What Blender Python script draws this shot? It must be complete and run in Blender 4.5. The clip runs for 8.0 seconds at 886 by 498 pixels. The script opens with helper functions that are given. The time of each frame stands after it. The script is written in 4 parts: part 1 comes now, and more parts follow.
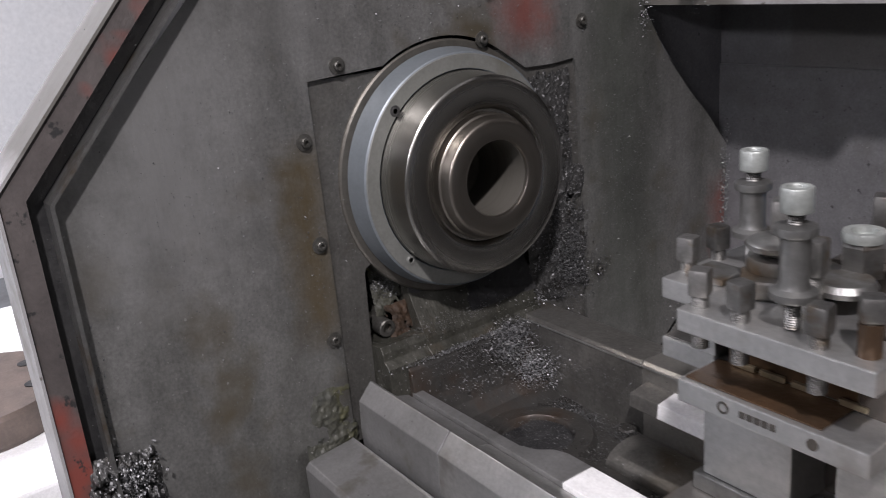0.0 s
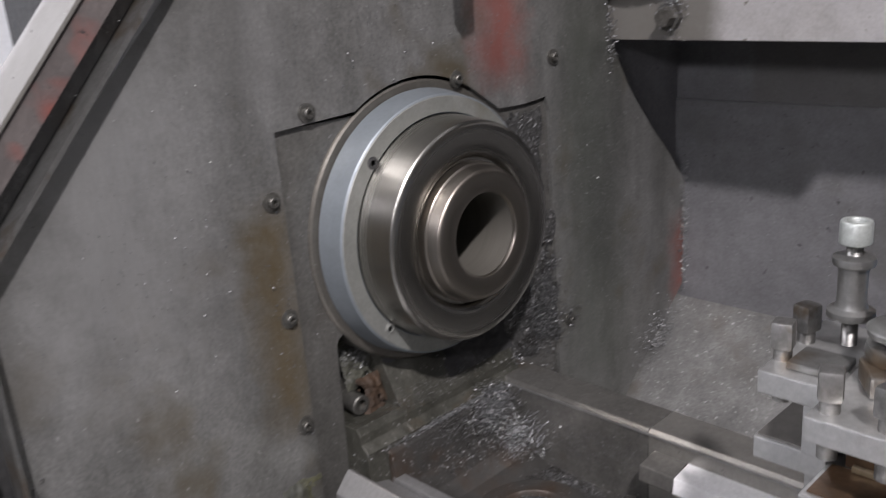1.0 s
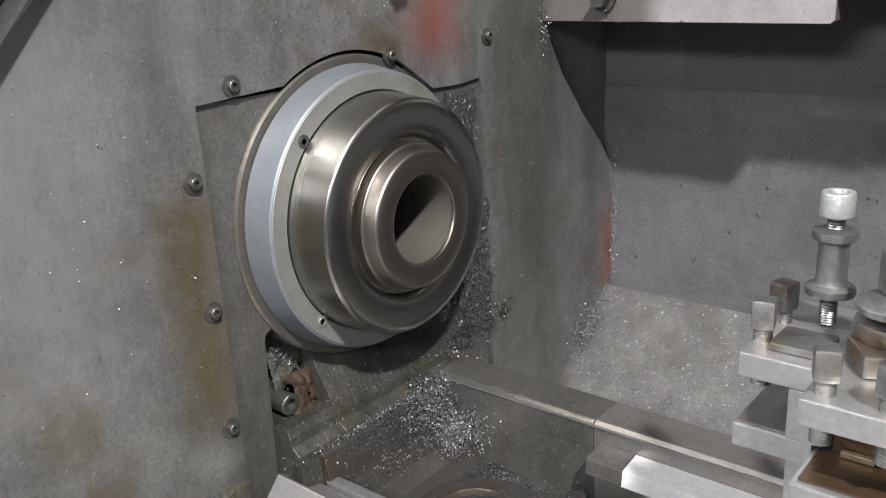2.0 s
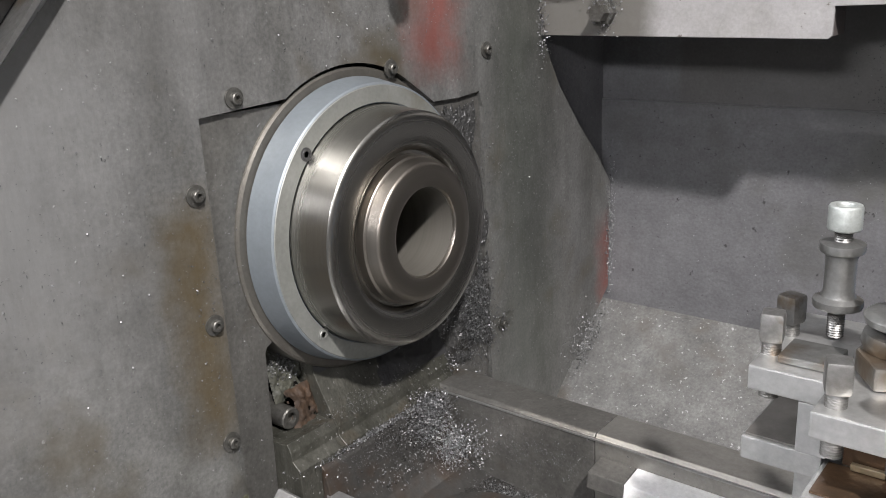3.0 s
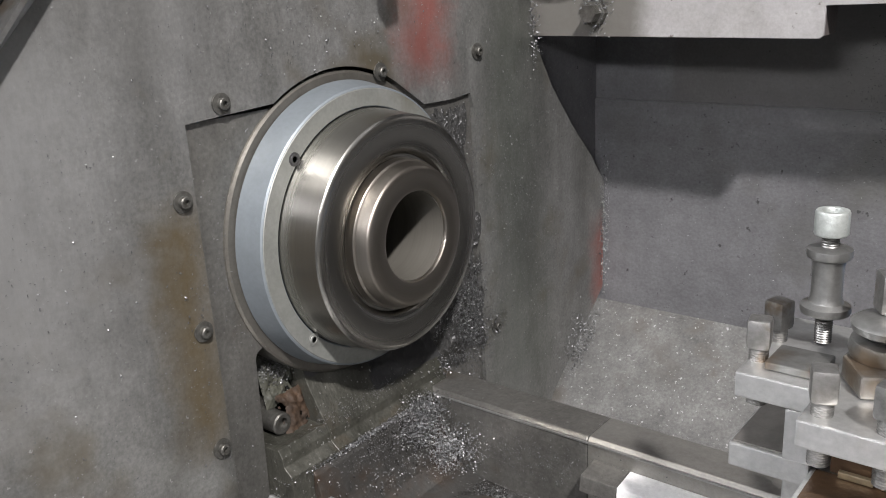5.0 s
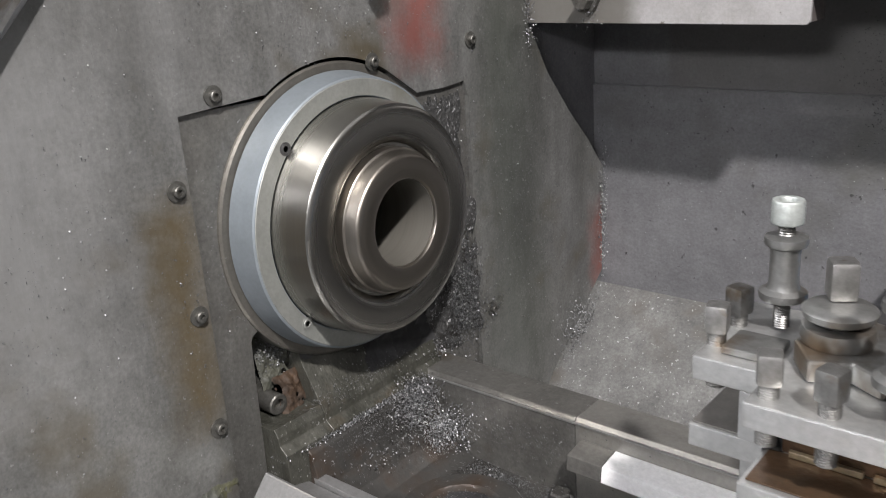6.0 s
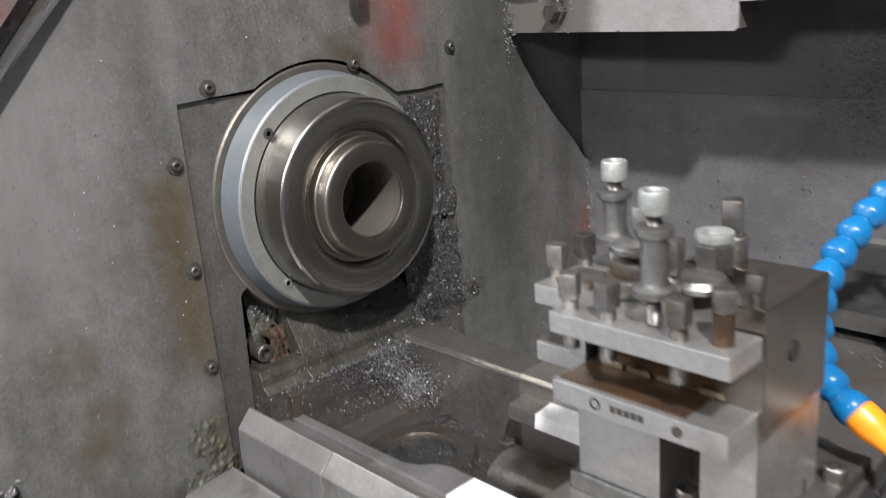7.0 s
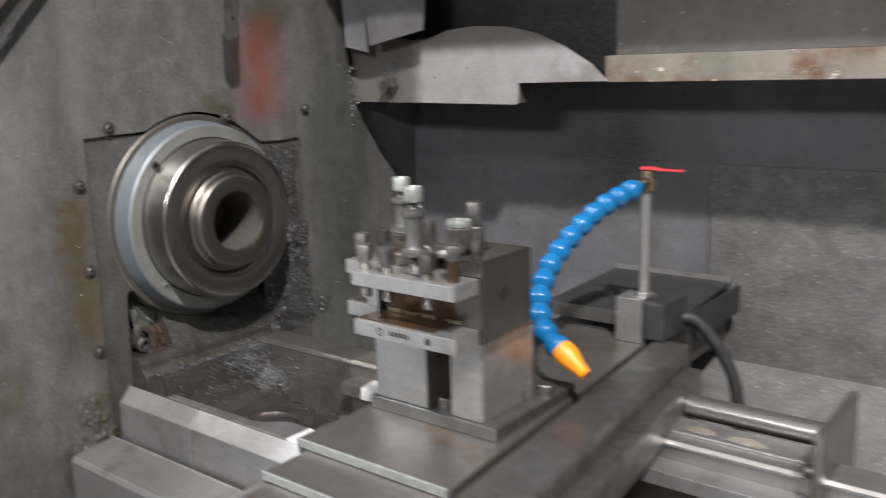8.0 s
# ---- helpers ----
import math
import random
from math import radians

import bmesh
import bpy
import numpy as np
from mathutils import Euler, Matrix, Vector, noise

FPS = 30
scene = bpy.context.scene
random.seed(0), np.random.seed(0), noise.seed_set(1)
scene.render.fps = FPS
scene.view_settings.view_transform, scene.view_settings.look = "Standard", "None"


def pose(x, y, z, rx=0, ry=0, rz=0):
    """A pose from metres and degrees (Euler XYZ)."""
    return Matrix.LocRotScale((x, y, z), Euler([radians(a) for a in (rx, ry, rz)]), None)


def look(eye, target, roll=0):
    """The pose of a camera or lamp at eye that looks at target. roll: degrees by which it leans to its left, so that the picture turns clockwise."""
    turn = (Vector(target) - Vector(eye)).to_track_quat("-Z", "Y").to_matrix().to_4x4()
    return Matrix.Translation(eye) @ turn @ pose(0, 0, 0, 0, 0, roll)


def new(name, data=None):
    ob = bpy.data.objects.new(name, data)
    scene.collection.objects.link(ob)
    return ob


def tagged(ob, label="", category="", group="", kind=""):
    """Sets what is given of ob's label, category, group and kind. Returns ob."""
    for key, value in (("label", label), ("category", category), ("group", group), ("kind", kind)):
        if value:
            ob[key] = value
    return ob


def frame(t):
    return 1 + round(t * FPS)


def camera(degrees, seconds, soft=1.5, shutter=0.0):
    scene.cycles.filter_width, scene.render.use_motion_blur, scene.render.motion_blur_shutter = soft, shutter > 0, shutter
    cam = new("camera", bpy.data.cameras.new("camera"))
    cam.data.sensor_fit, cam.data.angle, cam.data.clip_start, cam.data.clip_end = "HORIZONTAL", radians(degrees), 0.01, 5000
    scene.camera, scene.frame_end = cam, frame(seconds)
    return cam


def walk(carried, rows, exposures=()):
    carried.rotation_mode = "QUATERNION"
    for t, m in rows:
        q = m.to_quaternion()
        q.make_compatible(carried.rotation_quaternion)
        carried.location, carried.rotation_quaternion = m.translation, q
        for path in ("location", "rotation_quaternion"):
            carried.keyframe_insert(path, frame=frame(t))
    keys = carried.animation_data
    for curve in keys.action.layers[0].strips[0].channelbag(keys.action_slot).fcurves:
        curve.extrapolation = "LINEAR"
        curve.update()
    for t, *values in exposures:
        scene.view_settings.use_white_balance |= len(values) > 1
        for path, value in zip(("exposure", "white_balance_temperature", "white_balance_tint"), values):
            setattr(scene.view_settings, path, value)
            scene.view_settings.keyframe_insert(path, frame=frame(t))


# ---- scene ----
cam = camera(54.4, 8.0, soft=1.0, shutter=0.6)
PATH = [
    (0, (0.659, -0.466, 1.286), (-0.914, 0.601, 0.663), -5.4),
    (0.5, (0.601, -0.467, 1.290), (-0.946, 0.630, 0.655), -6.2),
    (1, (0.530, -0.476, 1.303), (-0.867, 0.821, 0.696), -4.7),
    (1.2, (0.519, -0.472, 1.297), (-0.830, 0.877, 0.696), -3.9),
    (1.5, (0.501, -0.466, 1.282), (-0.761, 0.950, 0.648), -3.2),
    (3, (0.478, -0.473, 1.282), (-0.743, 0.996, 0.688), -2.9),
    (3.5, (0.477, -0.471, 1.282), (-0.745, 0.996, 0.687), -3.0),
    (4, (0.477, -0.474, 1.284), (-0.753, 0.989, 0.694), -3.2),
    (4.5, (0.479, -0.470, 1.283), (-0.739, 1.003, 0.694), -3.1),
    (6, (0.510, -0.461, 1.293), (-0.741, 0.963, 0.654), -4.0),
    (6.2, (0.535, -0.464, 1.292), (-0.753, 0.930, 0.657), -3.7),
    (6.5, (0.584, -0.455, 1.295), (-0.751, 0.913, 0.706), -5.6),
    (6.8, (0.634, -0.464, 1.283), (-0.730, 0.875, 0.694), -3.3),
    (7, (0.667, -0.475, 1.278), (-0.735, 0.830, 0.703), -4.5),
    (7.2, (0.700, -0.502, 1.271), (-0.682, 0.824, 0.697), -3.3),
    (7.4, (0.740, -0.546, 1.268), (-0.617, 0.832, 0.760), -2.6),
    (7.5, (0.764, -0.566, 1.269), (-0.593, 0.830, 0.812), -2.0),
    (7.6, (0.785, -0.586, 1.269), (-0.535, 0.850, 0.828), -1.5),
    (7.8, (0.825, -0.611, 1.263), (-0.437, 0.888, 0.861), -2.1),
    (8, (0.864, -0.624, 1.265), (-0.352, 0.912, 0.860), -1.5),
]
walk(cam, [(t, look(e, g, r)) for t, e, g, r in PATH], exposures=[(0, -0.98, 6400, 18), (0.7, -0.80, 6400, 18), (1.3, -0.38, 6450, 14), (1.6, -0.21, 6500, 12), (2.3, -0.08, 6500, 12), (6.0, -0.08, 6500, 12), (7.0, -0.18, 6500, 12), (8, -0.42, 6500, 12)])

# ---- light: a ceiling key lamp, with unseen fill lamps added ----
world = bpy.data.worlds.new("workshop_air")
scene.world = world
world.use_nodes = True
world.node_tree.nodes["Background"].inputs[0].default_value = (0.85, 0.92, 1.0, 1)
world.node_tree.nodes["Background"].inputs[1].default_value = 0.25


def area(name, at, target, w, h, watts, colour=(1, 0.97, 0.93)):
    la = bpy.data.lights.new(name, "AREA")
    la.shape, la.size, la.size_y, la.energy, la.color = "RECTANGLE", w, h, watts, colour
    ob = new(name, la)
    ob.matrix_world = look(at, target)
    return ob


area("ceiling_lamp_key", (1.77, -1.30, 3.28), (0.2, 0.1, 1.0), 0.12, 0.12, 225, (1.0, 0.97, 0.95))
# Unseen lamp at front left, added to brighten the guard sheet.
area("guard_fill_lamp", (0.45, -1.05, 1.65), (0.05, -0.25, 1.05), 0.4, 0.10, 10.5, (0.98, 0.97, 1.0))
# Two unseen broad lamps, added as soft fill from the front.
area("left_fill_lamp", (-0.4, -2.9, 3.5), (0.2, -0.6, 1.0), 2.4, 0.3, 14, (0.97, 0.96, 1))
area("right_fill_lamp", (3.0, -2.2, 3.5), (0.3, -0.4, 1.0), 2.4, 0.3, 12, (0.97, 0.96, 1))
# Unseen lamp, added to whiten the wall and bench past the headstock.
area("west_fill_lamp", (-1.7, -1.3, 2.9), (-1.8, -1.2, 0.0), 1.6, 0.6, 190, (0.95, 0.97, 1))


# ---- materials ----
def tex(nt, kind, **kw):
    n = nt.nodes.new(kind)
    for k, v in kw.items():
        n.inputs[k.replace("_", " ")].default_value = v
    return n


def mat(name, base, second=None, rough=0.5, rough2=None, metal=0.0, scale=30.0, stretch=(1, 1, 1), spots=None,
        spot_scale=60.0, spot_at=0.62, bump=0.1, bump_scale=300.0, coat=0.0, stain=None, stain_scale=5.0, stain_at=0.55, per_piece=0.0, spec=0.5, patches=(), ring=False, dents=0.0, grain=0.07, along=1):
    """Paint or metal: two tones mixed by a noise, a broad stain, small spots, uneven gloss and fine relief."""
    m = bpy.data.materials.new(name)
    m.use_nodes = True
    nt = m.node_tree
    L = nt.links.new
    b = nt.nodes["Principled BSDF"]
    co = nt.nodes.new("ShaderNodeTexCoord")
    mp = nt.nodes.new("ShaderNodeMapping")
    mp.inputs["Scale"].default_value = stretch
    geo = nt.nodes.new("ShaderNodeNewGeometry")
    if ring:
        # fine turning marks about the spindle axis
        sep = nt.nodes.new("ShaderNodeSeparateXYZ")
        L(geo.outputs["Position"], sep.inputs[0])
        dz = nt.nodes.new("ShaderNodeMath")
        dz.operation = "SUBTRACT"
        L(sep.outputs[2], dz.inputs[0])
        dz.inputs[1].default_value = 1.1015
        com = nt.nodes.new("ShaderNodeCombineXYZ")
        L(sep.outputs[1], com.inputs[0])
        L(dz.outputs[0], com.inputs[1])
        ln = nt.nodes.new("ShaderNodeVectorMath")
        ln.operation = "LENGTH"
        L(com.outputs[0], ln.inputs[0])
        co2 = nt.nodes.new("ShaderNodeCombineXYZ")
        L(sep.outputs[0], co2.inputs[0])
        L(ln.outputs["Value"], co2.inputs[1])
        L(co2.outputs[0], mp.inputs[0])
    else:
        L(geo.outputs["Position"], mp.inputs[0])
    n1 = tex(nt, "ShaderNodeTexNoise", Scale=scale, Detail=6.0, Roughness=0.65)
    L(mp.outputs[0], n1.inputs["Vector"])
    mix = nt.nodes.new("ShaderNodeMix")
    mix.data_type = "RGBA"
    mix.inputs[6].default_value = (*base, 1)
    mix.inputs[7].default_value = (*(second or base), 1)
    r1 = nt.nodes.new("ShaderNodeMapRange")
    r1.inputs[1].default_value, r1.inputs[2].default_value = 0.35, 0.68
    L(n1.outputs[0], r1.inputs[0])
    L(r1.outputs[0], mix.inputs[0])
    col = mix.outputs[2]
    for gs, lo, hi in ((43.0, 1 - grain, 1 + grain), (310.0, 1 - 1.3 * grain, 1 + 1.3 * grain)):
        # handling wear and grain at two finer scales
        gn = tex(nt, "ShaderNodeTexNoise", Scale=gs, Detail=3.0, Roughness=0.7)
        L((mp if ring else geo).outputs[0], gn.inputs["Vector"])
        gr = nt.nodes.new("ShaderNodeMapRange")
        gr.inputs[1].default_value, gr.inputs[2].default_value, gr.inputs[3].default_value, gr.inputs[4].default_value = 0.3, 0.7, lo, hi
        L(gn.outputs[0], gr.inputs[0])
        gm = nt.nodes.new("ShaderNodeVectorMath")
        gm.operation = "MULTIPLY"
        L(col, gm.inputs[0])
        L(gr.outputs[0], gm.inputs[1])
        col = gm.outputs[0]

    def over(col, c, sc, at, soft, vec):
        n = tex(nt, "ShaderNodeTexNoise", Scale=sc, Detail=4.0, Roughness=0.6)
        L(vec, n.inputs["Vector"])
        r = nt.nodes.new("ShaderNodeMapRange")
        r.inputs[1].default_value, r.inputs[2].default_value = at, at + soft
        L(n.outputs[0], r.inputs[0])
        mx = nt.nodes.new("ShaderNodeMix")
        mx.data_type = "RGBA"
        L(r.outputs[0], mx.inputs[0])
        L(col, mx.inputs[6])
        mx.inputs[7].default_value = (*c, 1)
        return mx.outputs[2]

    if stain:
        col = over(col, stain, stain_scale, stain_at, 0.14, geo.outputs["Position"])
    for c, y0, y1, z0, z1, soft, amount in patches:
        # patch of paint, stain or painted-in light and shade, ragged edge, in the (y, z) or (x, z) plane
        nz = tex(nt, "ShaderNodeTexNoise", Scale=38.0, Detail=5.0, Roughness=0.7)
        L(geo.outputs["Position"], nz.inputs["Vector"])
        sub = nt.nodes.new("ShaderNodeVectorMath")
        sub.operation = "MULTIPLY_ADD"
        L(nz.outputs["Color"], sub.inputs[0])
        sub.inputs[1].default_value = (soft * 2.4,) * 3
        L(geo.outputs["Position"], sub.inputs[2])
        sp = nt.nodes.new("ShaderNodeSeparateXYZ")
        L(sub.outputs[0], sp.inputs[0])
        prod = None
        for axis, edge, sign in ((along, y0, 1), (along, y1, -1), (2, z0, 1), (2, z1, -1)):
            r = nt.nodes.new("ShaderNodeMapRange")
            e = edge + soft * 1.2
            r.inputs[1].default_value, r.inputs[2].default_value = (e - soft, e + soft) if sign > 0 else (e + soft, e - soft)
            L(sp.outputs[axis], r.inputs[0])
            if prod is None:
                prod = r.outputs[0]
            else:
                mu = nt.nodes.new("ShaderNodeMath")
                mu.operation = "MULTIPLY"
                L(prod, mu.inputs[0])
                L(r.outputs[0], mu.inputs[1])
                prod = mu.outputs[0]
        mu = nt.nodes.new("ShaderNodeMath")
        mu.operation = "MULTIPLY"
        L(prod, mu.inputs[0])
        mu.inputs[1].default_value = amount
        mx = nt.nodes.new("ShaderNodeMix")
        mx.data_type = "RGBA"
        L(mu.outputs[0], mx.inputs[0])
        L(col, mx.inputs[6])
        mx.inputs[7].default_value = (*c, 1)
        col = mx.outputs[2]
    if spots:
        col = over(col, spots, spot_scale, spot_at, 0.05, geo.outputs["Position"])
    if per_piece:
        oi = nt.nodes.new("ShaderNodeObjectInfo")
        hs = nt.nodes.new("ShaderNodeHueSaturation")
        r = nt.nodes.new("ShaderNodeMapRange")
        r.inputs[3].default_value, r.inputs[4].default_value = 1 - per_piece, 1 + per_piece
        L(oi.outputs["Random"], r.inputs[0])
        L(r.outputs[0], hs.inputs["Value"])
        L(col, hs.inputs["Color"])
        col = hs.outputs[0]
    L(col, b.inputs["Base Color"])
    b.inputs["Metallic"].default_value = metal
    b.inputs["Coat Weight"].default_value = coat
    b.inputs["Coat Roughness"].default_value = 0.2
    b.inputs["Specular IOR Level"].default_value = spec
    rr = nt.nodes.new("ShaderNodeMapRange")
    rr.inputs[1].default_value, rr.inputs[2].default_value = 0.3, 0.7
    rr.inputs[3].default_value, rr.inputs[4].default_value = rough, rough2 if rough2 is not None else rough * 1.4
    L(n1.outputs[0], rr.inputs[0])
    L(rr.outputs[0], b.inputs["Roughness"])
    if bump:
        n2 = tex(nt, "ShaderNodeTexNoise", Scale=bump_scale, Detail=3.0)
        L(mp.outputs[0], n2.inputs["Vector"])
        bp = nt.nodes.new("ShaderNodeBump")
        bp.inputs["Strength"].default_value, bp.inputs["Distance"].default_value = bump, 0.002
        L(n2.outputs[0], bp.inputs["Height"])
        if dents:
            n3 = tex(nt, "ShaderNodeTexNoise", Scale=7.0, Detail=1.5)
            m3 = nt.nodes.new("ShaderNodeMapping")
            m3.inputs["Scale"].default_value = (1, 1, 0.35)
            L(geo.outputs["Position"], m3.inputs[0])
            L(m3.outputs[0], n3.inputs["Vector"])
            b3 = nt.nodes.new("ShaderNodeBump")
            b3.inputs["Strength"].default_value, b3.inputs["Distance"].default_value = dents, 0.05
            L(n3.outputs[0], b3.inputs["Height"])
            L(b3.outputs[0], bp.inputs["Normal"])
        L(bp.outputs[0], b.inputs["Normal"])
    return m


# The first two patches put the paler lit zones into the sheet's colour.
M_GUARD = mat("oily_grey_guard_steel", (0.115, 0.115, 0.107), (0.225, 0.225, 0.218), rough=0.30, rough2=0.44, metal=0.6, scale=10, stretch=(1, 1, 0.28), stain=(0.115, 0.10, 0.072), stain_scale=7, stain_at=0.53, spots=(0.30, 0.30, 0.29), spot_scale=200, spot_at=0.665, bump=0.12, bump_scale=200, dents=0.4, grain=0.16,
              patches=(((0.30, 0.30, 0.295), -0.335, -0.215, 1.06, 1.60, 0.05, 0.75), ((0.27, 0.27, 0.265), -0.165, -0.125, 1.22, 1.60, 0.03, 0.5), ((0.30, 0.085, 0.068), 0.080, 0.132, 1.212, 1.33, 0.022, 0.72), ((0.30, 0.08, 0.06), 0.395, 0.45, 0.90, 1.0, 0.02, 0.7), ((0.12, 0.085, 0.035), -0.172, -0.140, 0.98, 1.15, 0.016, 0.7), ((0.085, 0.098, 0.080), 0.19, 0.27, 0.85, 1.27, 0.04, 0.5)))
M_CAST = mat("oily_grey_casting", (0.034, 0.033, 0.031), (0.066, 0.064, 0.060), rough=0.20, rough2=0.45, metal=0.35, scale=14, stain=(0.044, 0.030, 0.021), stain_scale=14, stain_at=0.50, spots=(0.26, 0.26, 0.26), spot_scale=230, spot_at=0.66, bump=0.45, bump_scale=110, coat=0.12)
M_FOOT = mat("oily_greenish_foot_casting", (0.030, 0.030, 0.024), (0.058, 0.057, 0.048), rough=0.36, rough2=0.52, metal=0.3, scale=22, stretch=(1, 1, 0.5), stain=(0.052, 0.040, 0.026), stain_scale=18, stain_at=0.56, spots=(0.26, 0.26, 0.25), spot_scale=280, spot_at=0.64, bump=0.5, bump_scale=190, grain=0.2)
M_GRUB = mat("grimy_guard_screw", (0.13, 0.128, 0.118), (0.075, 0.072, 0.064), rough=0.38, rough2=0.5, metal=0.75, scale=120, bump=0.3, bump_scale=420)
M_PLATE = mat("oily_grey_plate", (0.112, 0.110, 0.102), (0.158, 0.154, 0.143), rough=0.26, rough2=0.38, metal=0.6, scale=9, stretch=(1, 1, 0.3), stain=(0.085, 0.07, 0.05), stain_scale=10, stain_at=0.6, spots=(0.3, 0.3, 0.3), spot_scale=210, spot_at=0.67, bump=0.2, bump_scale=240, grain=0.15)
# Black for sludge and grime, and for the shade in holes, gaps and recesses.
M_BLACK = mat("black_sludge_shade", (0.010, 0.010, 0.011), (0.03, 0.03, 0.03), rough=0.45, scale=40, spots=(0.2, 0.2, 0.2), spot_scale=220, spot_at=0.70, bump=0.6, bump_scale=160)
M_SPINDLE = mat("turned_spindle_steel", (0.36, 0.352, 0.328), (0.335, 0.327, 0.304), rough=0.25, rough2=0.28, metal=1, scale=200, bump=0.05, bump_scale=1600, ring=True, grain=0.04)
M_NOSE = mat("nose_steel_brownish", (0.27, 0.250, 0.220), (0.238, 0.216, 0.188), rough=0.32, rough2=0.38, metal=1, scale=200, bump=0.05, bump_scale=1600, ring=True, grain=0.04)
M_RING = mat("blue_grey_anodised_ring", (0.205, 0.230, 0.248), (0.180, 0.204, 0.222), rough=0.42, metal=0.6, scale=18, bump=0.04, bump_scale=400, grain=0.04)
M_RINGFACE = mat("grey_ring_face", (0.22, 0.225, 0.21), (0.17, 0.175, 0.16), rough=0.42, metal=0.5, scale=26, stain=(0.14, 0.135, 0.11), stain_scale=16, bump=0.06)
M_STEEL = mat("machined_steel", (0.50, 0.50, 0.49), (0.38, 0.38, 0.37), rough=0.36, rough2=0.52, metal=0.92, scale=30, stretch=(0.3, 1, 1), stain=(0.28, 0.26, 0.23), stain_scale=16, stain_at=0.6, bump=0.06, bump_scale=400)
M_FLANGE = mat("oily_brown_flange_steel", (0.150, 0.142, 0.125), (0.105, 0.098, 0.086), rough=0.34, metal=0.7, scale=30, bump=0.06, bump_scale=300)
M_BORE = mat("honed_bore_steel", (0.125, 0.118, 0.102), (0.10, 0.095, 0.082), rough=0.52, metal=0.55, scale=120, bump=0.03, bump_scale=900, ring=True, grain=0.03)
M_WAY = mat("ground_way_steel", (0.21, 0.21, 0.206), (0.33, 0.33, 0.33), rough=0.40, rough2=0.5, metal=0.7, scale=9, stretch=(1, 0.3, 0.2), stain=(0.16, 0.15, 0.13), stain_scale=22, stain_at=0.60, spots=(0.1, 0.1, 0.1), spot_scale=150, spot_at=0.70, bump=0.05, bump_scale=400)
M_POLISH = mat("polished_way_steel", (0.45, 0.44, 0.41), (0.33, 0.32, 0.295), rough=0.33, rough2=0.44, metal=0.85, scale=12, stretch=(0.3, 1, 1), stain=(0.26, 0.24, 0.19), stain_scale=18, stain_at=0.58, bump=0.04, bump_scale=400)
# Near-white steel with the direct light on the ways put into its colour.
M_BRIGHT = mat("lit_ground_steel", (0.80, 0.80, 0.80), (0.68, 0.68, 0.68), rough=0.46, metal=0.15, scale=40, stretch=(0.3, 1, 1), bump=0.03, bump_scale=400)
M_PILE = mat("packed_fine_swarf", (0.035, 0.035, 0.034), (0.10, 0.10, 0.098), rough=0.32, rough2=0.5, metal=0.5, scale=150, stain=(0.03, 0.027, 0.022), stain_scale=45, stain_at=0.55, spots=(0.45, 0.45, 0.46), spot_scale=330, spot_at=0.60, bump=1.0, bump_scale=330)
M_DULL = mat("dull_steel", (0.25, 0.25, 0.24), (0.16, 0.16, 0.155), rough=0.36, metal=0.9, scale=40, stain=(0.14, 0.11, 0.08), stain_scale=20, bump=0.12, bump_scale=300)
M_BLOCK = mat("oily_tool_block_steel", (0.19, 0.17, 0.15), (0.13, 0.115, 0.10), rough=0.15, rough2=0.28, metal=0.9, scale=20, stretch=(1, 1, 0.3), bump=0.05, bump_scale=300)
M_RUST = mat("rust_brown_oily_steel", (0.085, 0.050, 0.028), (0.046, 0.031, 0.02), rough=0.28, metal=0.6, scale=45, stain=(0.20, 0.12, 0.06), stain_scale=40, stain_at=0.6, bump=0.2, bump_scale=250)
M_MUD = mat("brown_rusty_mud", (0.042, 0.026, 0.016), (0.022, 0.016, 0.012), rough=0.62, rough2=0.75, spec=0.2, scale=60, bump=0.4, bump_scale=260, grain=0.2)
M_BOLT = mat("worn_bolt_steel", (0.27, 0.265, 0.255), (0.15, 0.148, 0.14), rough=0.40, metal=1, scale=90, per_piece=0.3, stain=(0.15, 0.12, 0.09), stain_scale=60, bump=0.12)
M_ZINC = mat("zinc_plated_cap_screw", (0.30, 0.318, 0.302), (0.23, 0.243, 0.23), rough=0.38, metal=0.55, scale=120, per_piece=0.1, bump=0.15, grain=0.1)
M_SLIDE = mat("oily_slide_cover", (0.23, 0.22, 0.205), (0.16, 0.152, 0.14), rough=0.3, rough2=0.45, metal=0.8, scale=12, stain=(0.17, 0.12, 0.075), stain_scale=14, stain_at=0.58, bump=0.06)
M_PAINT = mat("grey_sheet_paint", (0.088, 0.088, 0.091), (0.122, 0.122, 0.126), rough=0.45, scale=9, stain=(0.07, 0.07, 0.064), stain_scale=6, spots=(0.03, 0.03, 0.03), spot_scale=130, spot_at=0.67, bump=0.2, bump_scale=260, grain=0.13)
# First patch is speckled grime; the second browns the upper panel's left part.
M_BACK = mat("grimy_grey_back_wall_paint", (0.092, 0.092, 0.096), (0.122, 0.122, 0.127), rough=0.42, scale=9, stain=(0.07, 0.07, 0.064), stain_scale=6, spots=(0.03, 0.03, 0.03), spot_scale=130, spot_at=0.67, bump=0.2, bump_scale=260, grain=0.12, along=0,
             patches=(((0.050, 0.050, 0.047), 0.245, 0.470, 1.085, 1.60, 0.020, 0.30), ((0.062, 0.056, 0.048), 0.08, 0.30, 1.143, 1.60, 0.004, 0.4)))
M_PAN = mat("gritty_pan_sheet", (0.080, 0.080, 0.077), (0.122, 0.122, 0.118), rough=0.5, scale=22, stain=(0.075, 0.07, 0.062), stain_scale=18, spots=(0.30, 0.30, 0.30), spot_scale=230, spot_at=0.64, bump=0.35, bump_scale=420, grain=0.2)
